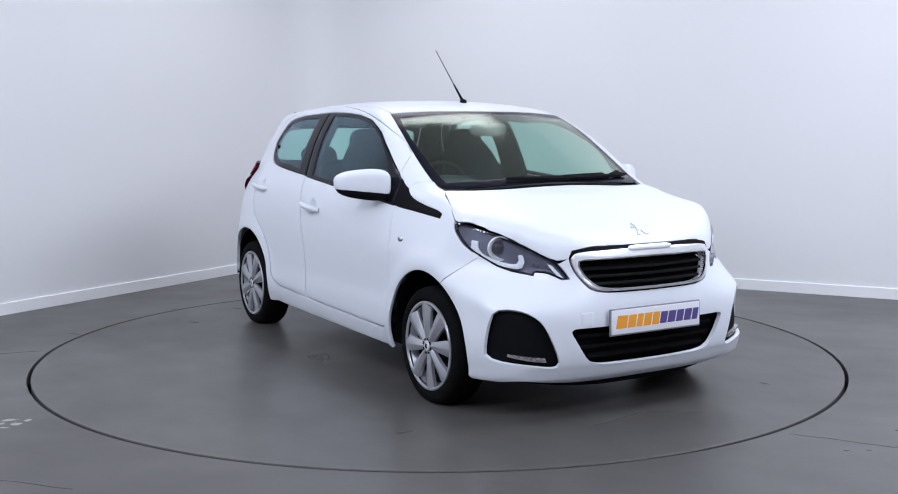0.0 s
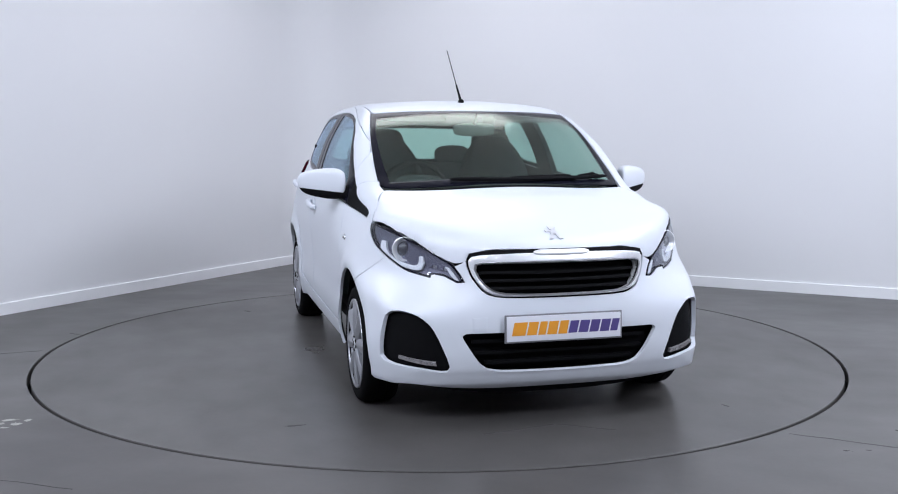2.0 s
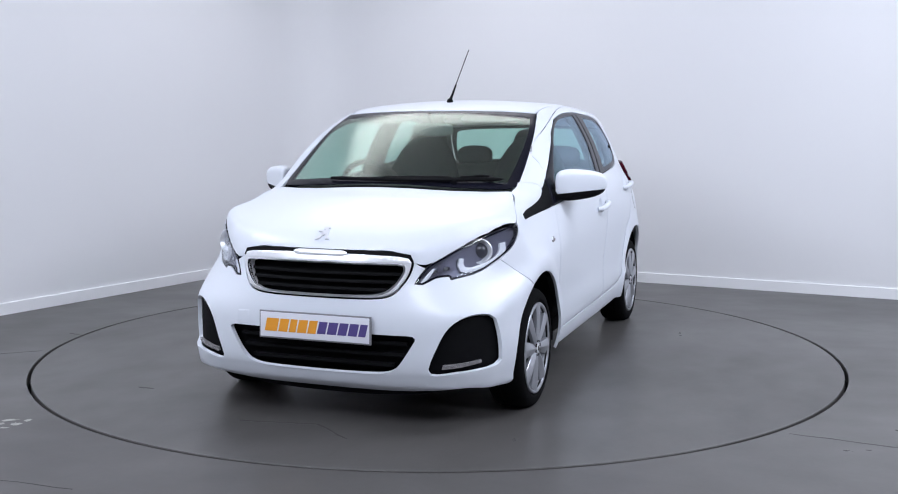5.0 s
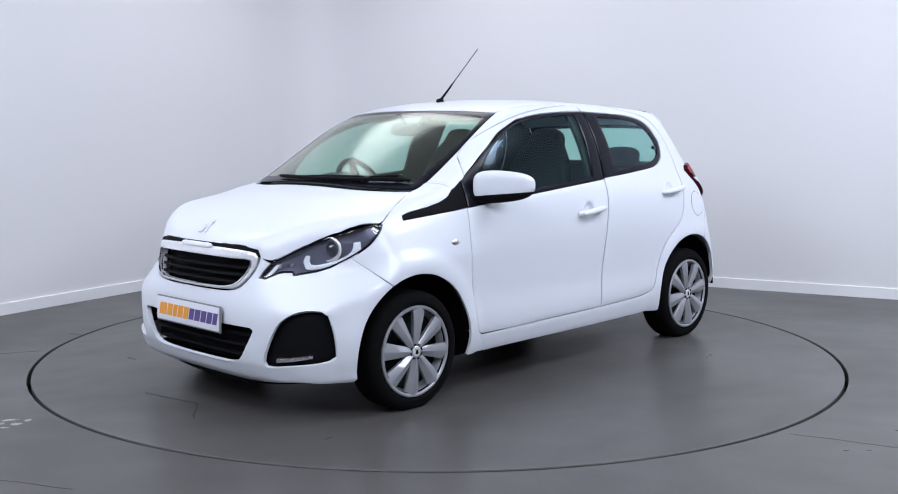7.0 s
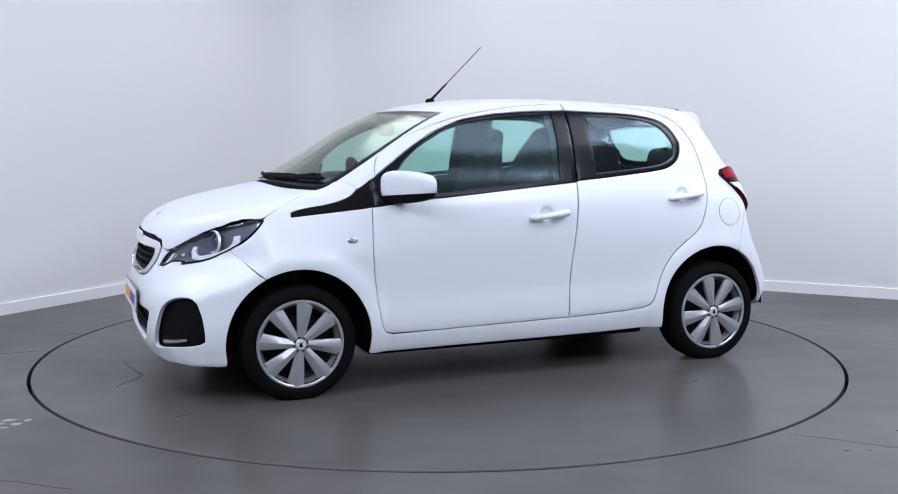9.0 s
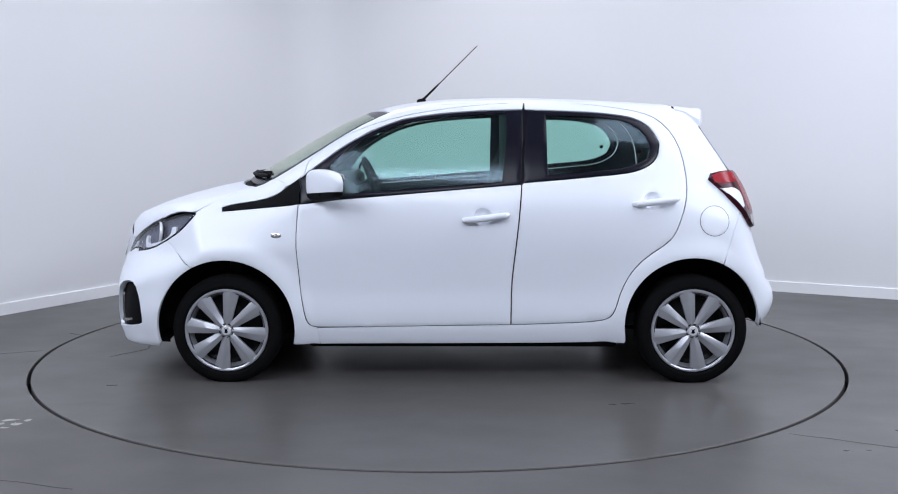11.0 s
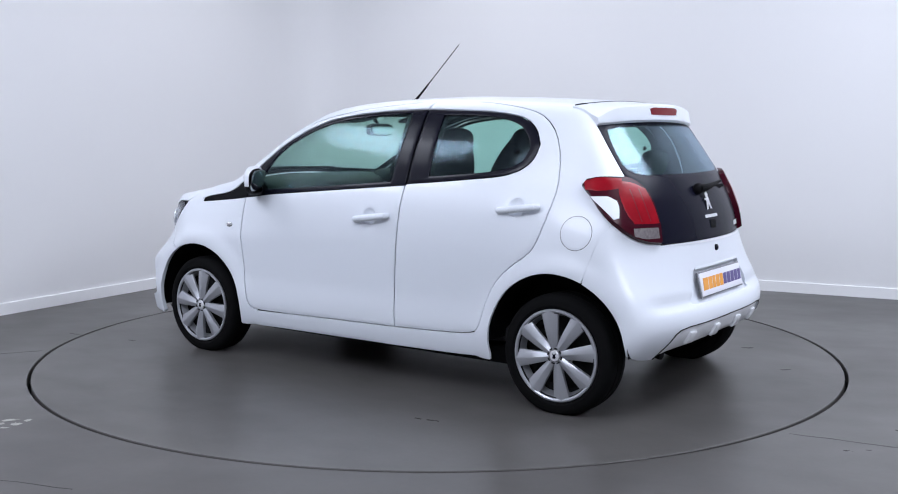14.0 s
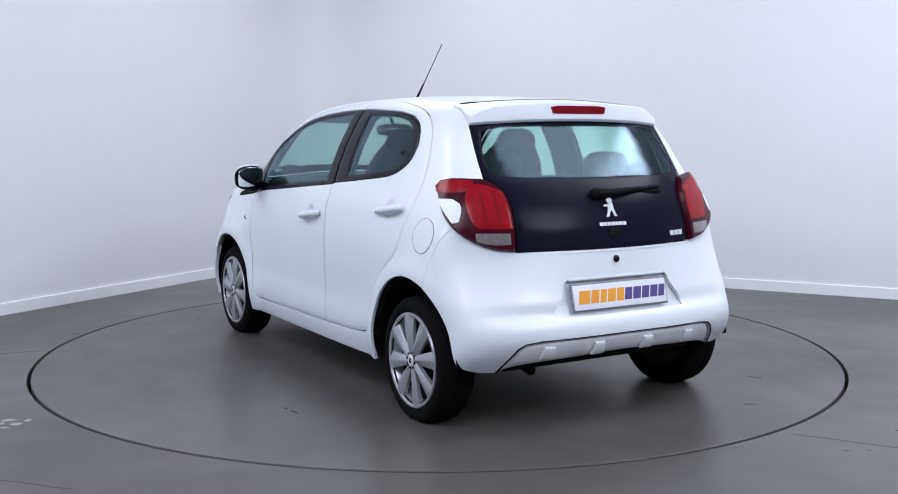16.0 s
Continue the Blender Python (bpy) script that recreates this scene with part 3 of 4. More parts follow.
# windscreen with a black painted border, cowl below it
WS_TOP = on_top([(.365, .535), (.40, .42), (.447, .26), (.472, .12), (.48, 0)])
WS_LOW = on_top([(1.155, 0), (1.148, .15), (1.13, .32), (1.085, .47), (1.04, .57), (1.01, .610)])
half = cat(WS_LOW, WS_EDGE, WS_TOP)
GL_LOW = on_top([(1.10, 0), (1.095, .15), (1.075, .30), (1.035, .45), (.985, .575)])
GL_UP = on_top([(.735, .574), (.44, .530), (.475, .40), (.51, .2), (.525, 0)])
clear = cat(GL_LOW, GL_UP)
panel("windscreen_border", "S", cat(half, flip(half)[1:-1]), BLACK, car, [cat(clear, flip(clear)[1:-1])], back=TRIM, soft=1, fine=.03, gap=.002, lift=-.002, depth=.005, label="black border of the windscreen")
panes += panel("windscreen", "S", cat(clear, flip(clear)[1:-1]), SCREEN, car, gap=-.002, lift=-.002, depth=.005, edge=0, soft=1, fine=.04, label="green tinted windscreen")
half = cat(on_top([(1.195, 0), (1.19, .15), (1.17, .32), (1.125, .47), (1.08, .56), (1.045, .612), (1.015, .613)]), WS_LOW[::-1][1:])
panel("cowl", "T", cat(half[:7], half[7:], flip(half[7:])[1:], flip(half[:7])[:-1]), MATT, car, soft=0, fine=.025, gap=.0, lift=-.012, depth=.03, label="black plastic scuttle panel")

# roof
half = cat(P3([(.475, 0, 0), (.467, .12, 0), (.442, .26, 0), (.395, .42, 0), (.36, .535, 0), (.30, .545, 0), (.1, .535, 0), (-.3, .53, 0), (-.7, .52, 0), (-1.0, .505, 0), (-1.10, .497, 0), (-1.125, .40, 0), (-1.135, .2, 0), (-1.14, 0, 0)]))
half = on_top(half[:, :2])
panel("roof", "S", cat(half, flip(half)[1:-1]), PAINT, car, back=HEADLIN, soft=0, fine=.035, gap=.004, depth=.03, edge=.003, label="white roof skin")

PILLAR = on_side([(-.20, .93), (-.20, 1.395), (-.44, 1.39), (-.44, .93)])
panel("pillar_trim", "S", PILLAR, TRIM, car, both=True, soft=0, fine=.04, gap=0, lift=-.022, depth=.02, label="dark inner door pillar trim")

# ---- nose ----
HL_LOW = P3([(1.571, .634, .662), (1.675, .545, .640), (1.676, .540, .654), (1.708, .500, .652), (1.730, .475, .638), (1.748, .448, .624), (1.763, .415, .627)])
HL_RISE = P3([(1.745, .432, .662), (1.724, .452, .692)])
LAMP = cat(P3([(1.322, .730, .850)]), HL_IN_TOP, HL_RISE[::-1], HL_LOW[::-1], HL_OUT[:3])
GR_SIDE = on_front([(.408, .720), (.405, .690), (.392, .650), (.352, .592), (.325, .576), (.278, .565), (.15, .561), (0, .560)])
LOWEDGE = on_front([(0, .162), (.2, .163), (.36, .167), (.50, .180), (.60, .196)])
CORNER_LOW = P3([(1.705, .66, .200), (1.64, .705, .19), (1.555, .745, .186), (1.515, .755, .187)])
ARCH_FF = arch(1.172, .278, .347, -13, 62, 14)
half = cat(LOWEDGE, CORNER_LOW, ARCH_FF, FENDER_SEAM, HL_OUT[:1], HL_LOW, HL_RISE, P3([(1.735, .425, .704)]), GR_SIDE)
LOWGR = on_front([(0, .419), (.40, .419), (.428, .417), (.440, .408), (.438, .396), (.372, .293), (.345, .268), (.31, .254), (.25, .246), (0, .241)])
lowgr = cat(LOWGR, flip(LOWGR)[1:-1])
FOG = P3([(1.655, .712, .503), (1.635, .734, .482), (1.617, .748, .42), (1.606, .753, .352), (1.605, .751, .302), (1.636, .738, .283), (1.751, .618, .266), (1.785, .530, .250), (1.797, .502, .254), (1.801, .492, .272), (1.799, .505, .32), (1.782, .548, .42), (1.765, .580, .465), (1.730, .628, .497), (1.69, .678, .508)])


def nose_dent(p):
    """The bumper's crease that sweeps below the lamps and the lip under the lower grille."""
    y = np.abs(p[:, 1])
    return .006 * np.exp(-((p[:, 2] - .225) / .018) ** 2) * (y < .62) - .006 * np.exp(-((p[:, 2] - .20) / .02) ** 2)


panel("front_bumper", "F", cat(half, flip(half)[1:-1]), PAINT, car, [lowgr, FOG, flip(FOG)], back=PAINT, soft=1, fine=.024, gap=.0004, edge=.0004, depth=.02, dent=nose_dent, label="white front bumper")
panel("lower_grille", "F", cat(on_front([(0, .44), (.43, .44), (.47, .40), (.40, .26), (.28, .22), (0, .215)]), flip(on_front([(0, .44), (.43, .44), (.47, .40), (.40, .26), (.28, .22), (0, .215)]))[1:-1]), MATT, car, soft=0, fine=.04, lift=-.055, depth=.01, label="black lower air intake")
for z, w, top in ((.385, .40, 0), (.335, .385, 0), (.288, .34, 0)):
    s = on_front([(-w, z), (-w, z - .014), (0, z - .014), (w, z - .014), (w, z), (0, z)])
    panel("grille_slat", "F", s, MATT, car, soft=0, fine=.03, lift=-.026, depth=.02, gap=0)
for side in (1, -1):
    f = FOG if side == 1 else flip(FOG)
    panel("fog_recess", "F", f, MATT, car, soft=1, fine=.025, gap=-.012, lift=-.03, depth=.008, label="black textured fog lamp surround")
    led = on_front([(.545, .274), (.60, .280), (.66, .292), (.70, .302), (.70, .313), (.66, .305), (.60, .295), (.55, .290)])
    led = panel("running_light", "F", led if side == 1 else flip(led), CLEARL, car, soft=0, fine=.012, gap=0, lift=-.014, depth=.016, label="clear ribbed daytime running light strip")[0]
    for i in range(6):
        y = .562 + .024 * i
        q = on_front([(y - .007, .283 + .2 * max(0, y - .58)), (y + .007, .284 + .2 * max(0, y - .58)), (y + .007, .291 + .2 * max(0, y - .58)), (y - .007, .290 + .2 * max(0, y - .58))])
        panel("diode", "F", q if side == 1 else flip(q), REFLECT, led, soft=0, fine=.01, gap=0, lift=-.0125, depth=.002, edge=0)

# upper grille: a bright frame with a broad top bar, dark mesh and three slats
GR_IN = on_front([(0, .709), (.34, .706), (.366, .700), (.370, .680), (.352, .640), (.322, .606), (.292, .590), (.23, .581), (0, .577)])
gr_in = cat(GR_IN, flip(GR_IN)[1:-1])
GR_OUT = cat(on_front([(0, .748), (.2, .747), (.345, .741), (.384, .733), (.398, .716), (.396, .690), (.383, .650), (.345, .598), (.318, .583), (.275, .572), (.15, .568), (0, .567)]))
gr_out = cat(GR_OUT, flip(GR_OUT)[1:-1])
shadow_line = cat(on_front([(0, .764), (.2, .763), (.345, .757), (.392, .748), (.406, .720), (.36, .70), (0, .70)]))
panel("grille_gap", "F", cat(shadow_line, flip(shadow_line)[1:-1]), MATT, car, [gr_in], soft=0, fine=.02, gap=0, lift=.0022, depth=.02, edge=0, label="black gap between bonnet and grille frame")
grille = panel("grille_frame", "F", gr_out, SATIN, car, [gr_in], soft=1, fine=.016, gap=0, lift=.007, depth=.035, edge=.004, label="satin silver grille frame with a broad upper bar")[0]
thin = cat(on_front([(0, .714), (.34, .711), (.372, .704), (.377, .680), (.358, .637), (.327, .601), (.295, .584), (.23, .575), (0, .571)]))
panel("grille_rim", "F", cat(thin, flip(thin)[1:-1]), CHROME, car, [gr_in], soft=1, fine=.010, gap=0, lift=.010, depth=.02, edge=0, label="bright chrome rim inside the grille")
back_ = cat(on_front([(0, .725), (.39, .72), (.39, .66), (.33, .585), (0, .565)]))
panel("grille_back", "F", cat(back_, flip(back_)[1:-1]), MATT, car, soft=0, fine=.05, gap=0, lift=-.05, depth=.01, label="black grille mesh")
for z, w in ((.676, .355), (.644, .34), (.612, .315)):
    s = on_front([(-w, z), (-w, z - .012), (0, z - .015), (w, z - .012), (w, z), (0, z - .003)])
    panel("grille_slat", "F", s, MATT, car, soft=0, fine=.03, lift=-.010, depth=.03, gap=0, label="dark grille slat")
bm = bmesh.new()
rows = []
for i in range(25):
    y = -.125 + .25 * i / 24
    e = .35 + .65 * min(1, (.125 - abs(y)) / .03) ** .5
    c = on_front([(y, .7475)])[0]
    g = gradient(c[None])[0]
    up = np.array((-g[2], 0, g[0]))
    rows.append([tuple(c + g * (.010 + .004 * e * math.cos(a * math.pi / 7)) + up * .0125 * e * math.sin(a * math.pi / 7)) for a in range(14)])
part("bonnet_badge_strip", grid_faces(bm, rows, closed_v=True, cap=True), SATIN, car, "bright badge strip at the bonnet's front edge")
tow = on_front([(-.400, .485), (-.335, .487), (-.335, .424), (-.398, .424)])
panel("tow_cover", "F", tow, PAINT, car, soft=1, fine=.012, gap=0, lift=.0015, depth=.006)


# headlamps
for side in (1, -1):
    sd = (lambda p: p) if side == 1 else flip
    lamp = panel("headlamp", "F", sd(LAMP), LAMPIN, car, soft=1, fine=.018, gap=.002, lift=-.022, depth=.03, edge=0, label="dark headlamp with clear cover and white light guide")[0]
    cover = panel("lamp_cover", "F", sd(LAMP), LENS, lamp, soft=1, fine=.018, gap=.0025, lift=.001, depth=.003, edge=.001)[0]
    cover.visible_shadow = False
    edge = shrink(even(chaikin(unroll("F", sd(LAMP)), 1), .02), .0025)
    rim_in = roll("F", shrink(edge, .007))
    panel("lamp_rim", "F", sd(LAMP), BLACK, lamp, [rim_in], soft=0, fine=.018, gap=.003, lift=-.001, depth=.02, edge=0)
    hook = on_front([(.712, .785), (.718, .750), (.710, .722), (.685, .698), (.645, .679), (.600, .667), (.578, .672), (.566, .700), (.570, .728), (.584, .726), (.584, .705), (.592, .690), (.610, .687), (.645, .698), (.675, .714), (.692, .732), (.698, .752), (.696, .780)])
    panel("light_guide", "F", sd(hook), WHITEL, lamp, soft=1, fine=.009, gap=0, lift=-.006, depth=.014, label="white hooked light guide")
    bar = on_front([(.490, .690), (.476, .688), (.452, .655), (.438, .634), (.452, .634), (.470, .655)])
    panel("light_guide", "F", sd(bar), WHITEL, lamp, soft=0, fine=.009, gap=0, lift=-.008, depth=.012)
    c = on_front([(.640, .750)])[0]
    n = gradient(c[None])[0]
    m = Matrix.Translation((c[0] - .02 * n[0], side * (c[1] - .02 * n[1]), c[2])) @ Vector((n[0], side * n[1] * .3, n[2] * .3)).to_track_quat("Z", "Y").to_matrix().to_4x4()
    bm = bmesh.new()
    rows = [[m @ Vector((r * math.cos(a * math.pi / 14), r * math.sin(a * math.pi / 14), h)) for a in range(28)] for r, h in ((.055, .000), (.054, .010), (.050, .012), (.045, .006), (.039, -.004), (.030, -.010))]
    part("projector_ring", grid_faces(bm, rows, closed_v=True), SATIN, lamp)
    bm = bmesh.new()
    rows = [[m @ Vector((.035 * math.cos(e) * math.cos(a * math.pi / 14), .035 * math.cos(e) * math.sin(a * math.pi / 14), -.012 + .022 * math.sin(e))) for a in range(28)] for e in (0, .25, .5, .75, 1, 1.25, 1.5)]
    part("projector_lens", grid_faces(bm, rows, closed_v=True, cap=True), material("projector_glass", (.035, .036, .05), .08, coat=.7), lamp)
    for i in range(5):
        y = .555 - .02 * i
        q = on_front([(y, .700 - .004 * i), (y - .014, .698 - .004 * i), (y - .014, .684 - .004 * i), (y, .686 - .004 * i)])
        panel("lamp_facet", "F", sd(q), REFLECT if i % 2 else LAMPIN, lamp, soft=0, fine=.01, gap=0, lift=-.014, depth=.006, edge=0)


def plate(m, parent_label):
    """A white show plate with a dark rim and two runs of slanted colour blocks."""
    ob = tagged(new("show_plate"), parent_label)
    ob.parent = car
    ob.matrix_local = m
    bm = bmesh.new()
    box(bm, 0, 0, -.004, .530, .120, .008, .003)
    part("rim", bm, PLATERIM, ob)
    bm = bmesh.new()
    box(bm, 0, 0, .0015, .515, .106, .006, .002)
    part("face", bm, PLATEW, ob)
    x = -.236
    widths = (.066, .050, .040, .050, .046, .046, .050, .048, .048, .040)
    for i, w in enumerate(widths):
        tall = .056 if i < 5 else .052
        bm = bmesh.new()
        k = .012
        prism(bm, [(x, -tall / 2), (x + w - .007, -tall / 2), (x + w - .007 + k, tall / 2), (x + k, tall / 2)], pose(0, 0, .0045), .001)
        part("orange_block" if i < 5 else "purple_block", bm, ORANGE if i < 5 else PURPLE, ob, smooth=0)
        x += w
    return ob


plate(Matrix.Translation((1.859, -.004, .436)) @ pose(0, 0, 0, 0, 0, 90) @ pose(0, 0, 0, 88, 0, 0), "white rectangular plate with orange and purple block marks")


def badge(m, s, mat, parent):
    """A plain standing emblem: a rounded head, a slanted body and two limbs in bright metal."""
    bm = bmesh.new()
    for o in ([(-.3, .9), (.1, 1.0), (.3, .75), (.05, .55), (-.2, .6)], [(-.05, .6), (.25, .6), (.32, .1), (.0, -.1), (-.25, .1)],
              [(-.2, .15), (.05, .1), (-.2, -.5), (-.5, -.55), (-.42, -.42)], [(.1, .1), (.32, .15), (.48, -.35), (.62, -.5), (.3, -.5)], [(-.05, .5), (-.1, .3), (-.55, .3), (-.62, .45)]):
        prism(bm, [(x * s, y * s) for x, y in o], m, .004)
    return part("badge", bm, mat, parent, "small bright metal emblem", smooth=0)


c = on_front([(-.012, .818)])[0]
n = gradient(c[None])[0]
badge(Matrix.Translation(c) @ pose(0, 0, 0, 0, 0, 90) @ pose(0, 0, 0, 90 - math.degrees(math.atan2(n[2], n[0])), 0, 0), .058, BADGE, car)

# ---- tail ----
GATE_TOP = on_back([(.528, 1.290), (.469, 1.303), (.2, 1.312), (0, 1.314)])
GATE_SIDE = P3([(-1.31, .545, 1.17), (-1.385, .550, 1.066), (-1.424, .497, 1.03), (-1.47, .470, .968), (-1.507, .472, .868), (-1.529, .482, .762)])
GATE_LOW = on_back([(.40, .759), (.225, .758), (0, .757)])
half = cat(GATE_TOP[::-1], GATE_SIDE, GATE_LOW)
CLEARR = on_back([(0, 1.292), (.25, 1.290), (.45, 1.280), (.488, 1.262), (.512, 1.19), (.520, 1.12), (.505, 1.085), (.46, 1.07), (.25, 1.066), (0, 1.065)])
clearr = cat(CLEARR, flip(CLEARR)[1:-1])
gate = panel("tailgate", "B", cat(half, flip(half)[1:-1]), TAILG, car, [clearr], back=TRIM, soft=1, fine=.03, gap=.0025, lift=-.001, depth=.012, label="gloss black glass tailgate")[0]
panes += panel("rear_window", "B", clearr, GLASS, car, soft=1, fine=.035, gap=-.002, lift=-.002, depth=.004, edge=0, label="green tinted rear window")

TL = cat(TL_TOP[::-1], P3([(-1.385, .560, 1.060), (-1.424, .500, 1.028), (-1.468, .474, .968), (-1.507, .475, .868), (-1.530, .485, .759)]), P3([(-1.488, .59, .772), (-1.445, .672, .812), (-1.415, .712, .85)]), TL_LOW[::-1])
TLW = P3([(-1.303, .727, .972), (-1.373, .695, .973), (-1.400, .676, .955), (-1.408, .672, .93), (-1.418, .692, .88), (-1.405, .719, .872), (-1.361, .740, .928)])
TLC = on_back([(.640, .838), (.505, .836), (.505, .790), (.585, .789), (.640, .805)])
RED1 = on_back([(.655, .97), (.62, 1.035), (.56, 1.028), (.50, 1.0), (.490, .93), (.492, .852), (.555, .852), (.63, .855), (.655, .90)])
REDRIB = material("ribbed_red_lens", (.16, .0018, .008), .28, noise_scale=25, vary=.3, spec=.14)
RED2 = P3([(-1.268, .700, 1.035), (-1.31, .662, 1.052), (-1.375, .60, 1.045), (-1.39, .625, 1.005), (-1.335, .690, .992), (-1.28, .715, .998)])
for side in (1, -1):
    sd = (lambda p: p) if side == 1 else flip
    tl = panel("tail_lamp", "B", sd(TL), DARKRED, car, soft=1, fine=.016, gap=.0015, lift=.022, depth=.047, edge=.017, label="wraparound red tail lamp with a clear lower lens")[0]
    panel("white_insert", "B", sd(TLW), PAINT, tl, soft=1, fine=.014, gap=.003, lift=.0235, depth=.008, edge=.0015)
    panel("clear_lens", "B", sd(TLC), TAILCLEAR, tl, soft=1, fine=.012, gap=0, lift=.0235, depth=.006, edge=.001)
    panel("red_lens", "B", sd(RED1), RED, tl, soft=1, fine=.012, gap=0, lift=.0235, depth=.006, edge=.001)
    panel("red_lens", "B", sd(RED2), RED, tl, soft=1, fine=.012, gap=0, lift=.0235, depth=.006, edge=.001)
    for y in (.535, .585):
        q = on_back([(y, 1.0), (y + .007, 1.0), (y + .012, .93), (y + .009, .862), (y + .002, .862), (y + .004, .93)])
        panel("lens_rib", "B", sd(q), REDRIB, tl, soft=0, fine=.012, gap=0, lift=.0238, depth=.004, edge=.0002)

DIFF_TOP = on_back([(.591, .266), (.560, .327), (.530, .372), (.50, .390), (.425, .397), (0, .399)])
REAR_LOW_E = P3([(-1.513, .741, .292), (-1.530, .675, .270)])
half = cat(flip(GATE_LOW)[:1] * np.array((1, 1, 1)), GATE_LOW[::-1][1:], P3([(-1.525, .478, .757), (-1.520, .50, .785), (-1.478, .60, .80), (-1.44, .67, .84), (-1.425, .69, .862)]), BUMP_SEAM_R, arch(-1.163, .300, .338, 116, 180, 14), REAR_LOW_E, DIFF_TOP)
RECESS = on_back([(0, .640), (.262, .640), (.285, .625), (.298, .59), (.345, .530), (.36, .492), (.30, .487), (0, .484)])
recess = cat(RECESS, flip(RECESS)[1:-1])


def tail_dent(p):
    y, z = np.abs(p[:, 1]), p[:, 2]
    return .013 * np.exp(-((z - .505) / .017) ** 2) * np.clip((.68 - y) / .1, 0, 1)


panel("rear_bumper", "B", cat(half, flip(half)[1:-1]), PAINT, car, [recess], back=PAINT, soft=1, fine=.024, gap=.0004, edge=.0004, depth=.02, dent=tail_dent, label="white rear bumper with a plate recess")
# added white backing under the bumper seam, so the open joint looks less dark
panel("seam_filler", "S", on_side([(-1.392, .855), (-1.352, .794), (-1.326, .712), (-1.302, .637), (-1.330, .627), (-1.357, .712), (-1.384, .794), (-1.412, .842)]), PAINT, car, both=True, soft=0, fine=.02, gap=0, lift=-.003, depth=.003, edge=0)
panel("plate_recess", "B", recess, PAINT, car, soft=1, fine=.03, gap=-.014, lift=-.022, depth=.006)
q = on_back([(-.265, .645), (.265, .645), (.265, .632), (-.265, .632)])
panel("plate_lamp_shade", "B", q, PAINT, car, soft=0, fine=.03, gap=0, lift=.002, depth=.03)
plate(Matrix.Translation((-1.628, 0, .560)) @ pose(0, 0, 0, 0, 0, -90) @ pose(0, 0, 0, 76, 0, 0), "white rectangular plate with orange and purple block marks")
DIFF = cat(DIFF_TOP[::-1], P3([(-1.55, .585, .262)]), on_back([(.50, .285), (.30, .296), (.1, .305), (0, .307)]))
DIFFM = material("pale_silver_paint", (.74, .75, .78), .35, coat=.5, noise_scale=4, vary=.03)
line = cat(on_back([(0, .404), (.43, .402), (.508, .394), (.540, .375), (.570, .329), (.600, .268)]), on_back([(.592, .266), (.563, .325), (.534, .371), (.504, .390), (.428, .398), (0, .400)]))
panel("diffuser_gap", "B", cat(line[:6], line[6:], flip(line[6:])[1:], flip(line[:6])[:-1]), MATT, car, soft=0, fine=.012, gap=0, lift=.0015, depth=.012, edge=0)
diff = panel("diffuser", "B", cat(DIFF, flip(DIFF)[1:-1]), DIFFM, car, soft=1, fine=.03, gap=.006, lift=-.006, depth=.02, edge=.004, label="pale silver diffuser below the rear bumper")[0]
for y in (-.40, -.15, .12, .37):
    q = on_back([(y, .372), (y + .05, .372), (y + .06, .318), (y - .01, .318)])
    panel("diffuser_rib", "B", q, DIFFM, diff, soft=1, fine=.018, gap=0, lift=.008, depth=.02, edge=.003)

# roof spoiler with the high brake lamp
bm = bmesh.new()
rows = []
for i in range(33):
    y = -.53 + 1.06 * i / 32
    k = (abs(y) / .5) ** 2.2
    zr = lambda x: TOP(x) - ROOF_CROWN * (y / .5) ** 2
    tip = -1.318 + .075 * k
    drop = .004 + .030 * max(0, abs(y) - .44) / .09
    rows.append([(-1.137 + .03 * k, y, zr(-1.13) - .035), (-1.139 + .03 * k, y, zr(-1.137) - .001), (-1.20 + .03 * k, y, zr(-1.20) - drop * .3), (-1.265 + .06 * k, y, zr(-1.265) - drop * .7), (tip + .010, y, 1.397 - .030 * k - drop), (tip, y, 1.390 - .030 * k - drop),
                 (tip - .001, y, 1.380 - .029 * k - drop), (-1.322 + .075 * k, y, 1.345 - .022 * k - drop * .3), (-1.322 + .075 * k, y, 1.318 - .018 * k), (-1.312 + .075 * k, y, 1.307 - .018 * k), (-1.24 + .055 * k, y, 1.306 - .017 * k)])
part("roof_spoiler", grid_faces(bm, rows, closed_v=True, cap=True), PAINT, car, "white roof spoiler lip")
bm = bmesh.new()
rows = []
for i in range(9):
    y = -.155 + .31 * i / 8
    k = (abs(y) / .5) ** 2.2
    a = 1 if 0 < i < 8 else .6
    flare = y * (1 - .06 * (i in (0, 8)))
    rows.append([(-1.300 + .07 * k, y, 1.360 + .016 * a), (-1.3222 + .072 * k, y, 1.360 + .015 * a), (-1.3242 + .072 * k, flare, 1.343 - .003 * a), (-1.290 + .07 * k, flare, 1.341 - .003 * a)])
part("brake_lamp", grid_faces(bm, rows, closed_v=True, cap=True), material("brake_lens", (.15, .0016, .007), .25, noise_scale=40, vary=.25, spec=.2), car, "red high level brake lamp")
bm = bmesh.new()
seam = on_top([(-1.132 + .03 * (abs(y) / .5) ** 2.2, y) for y in np.linspace(-.495, .495, 23)])
tube(bm, [Vector(p) - Vector((0, 0, .0032)) for p in seam], [.007, .006] + [.0042] * 19 + [.006, .007], 8)
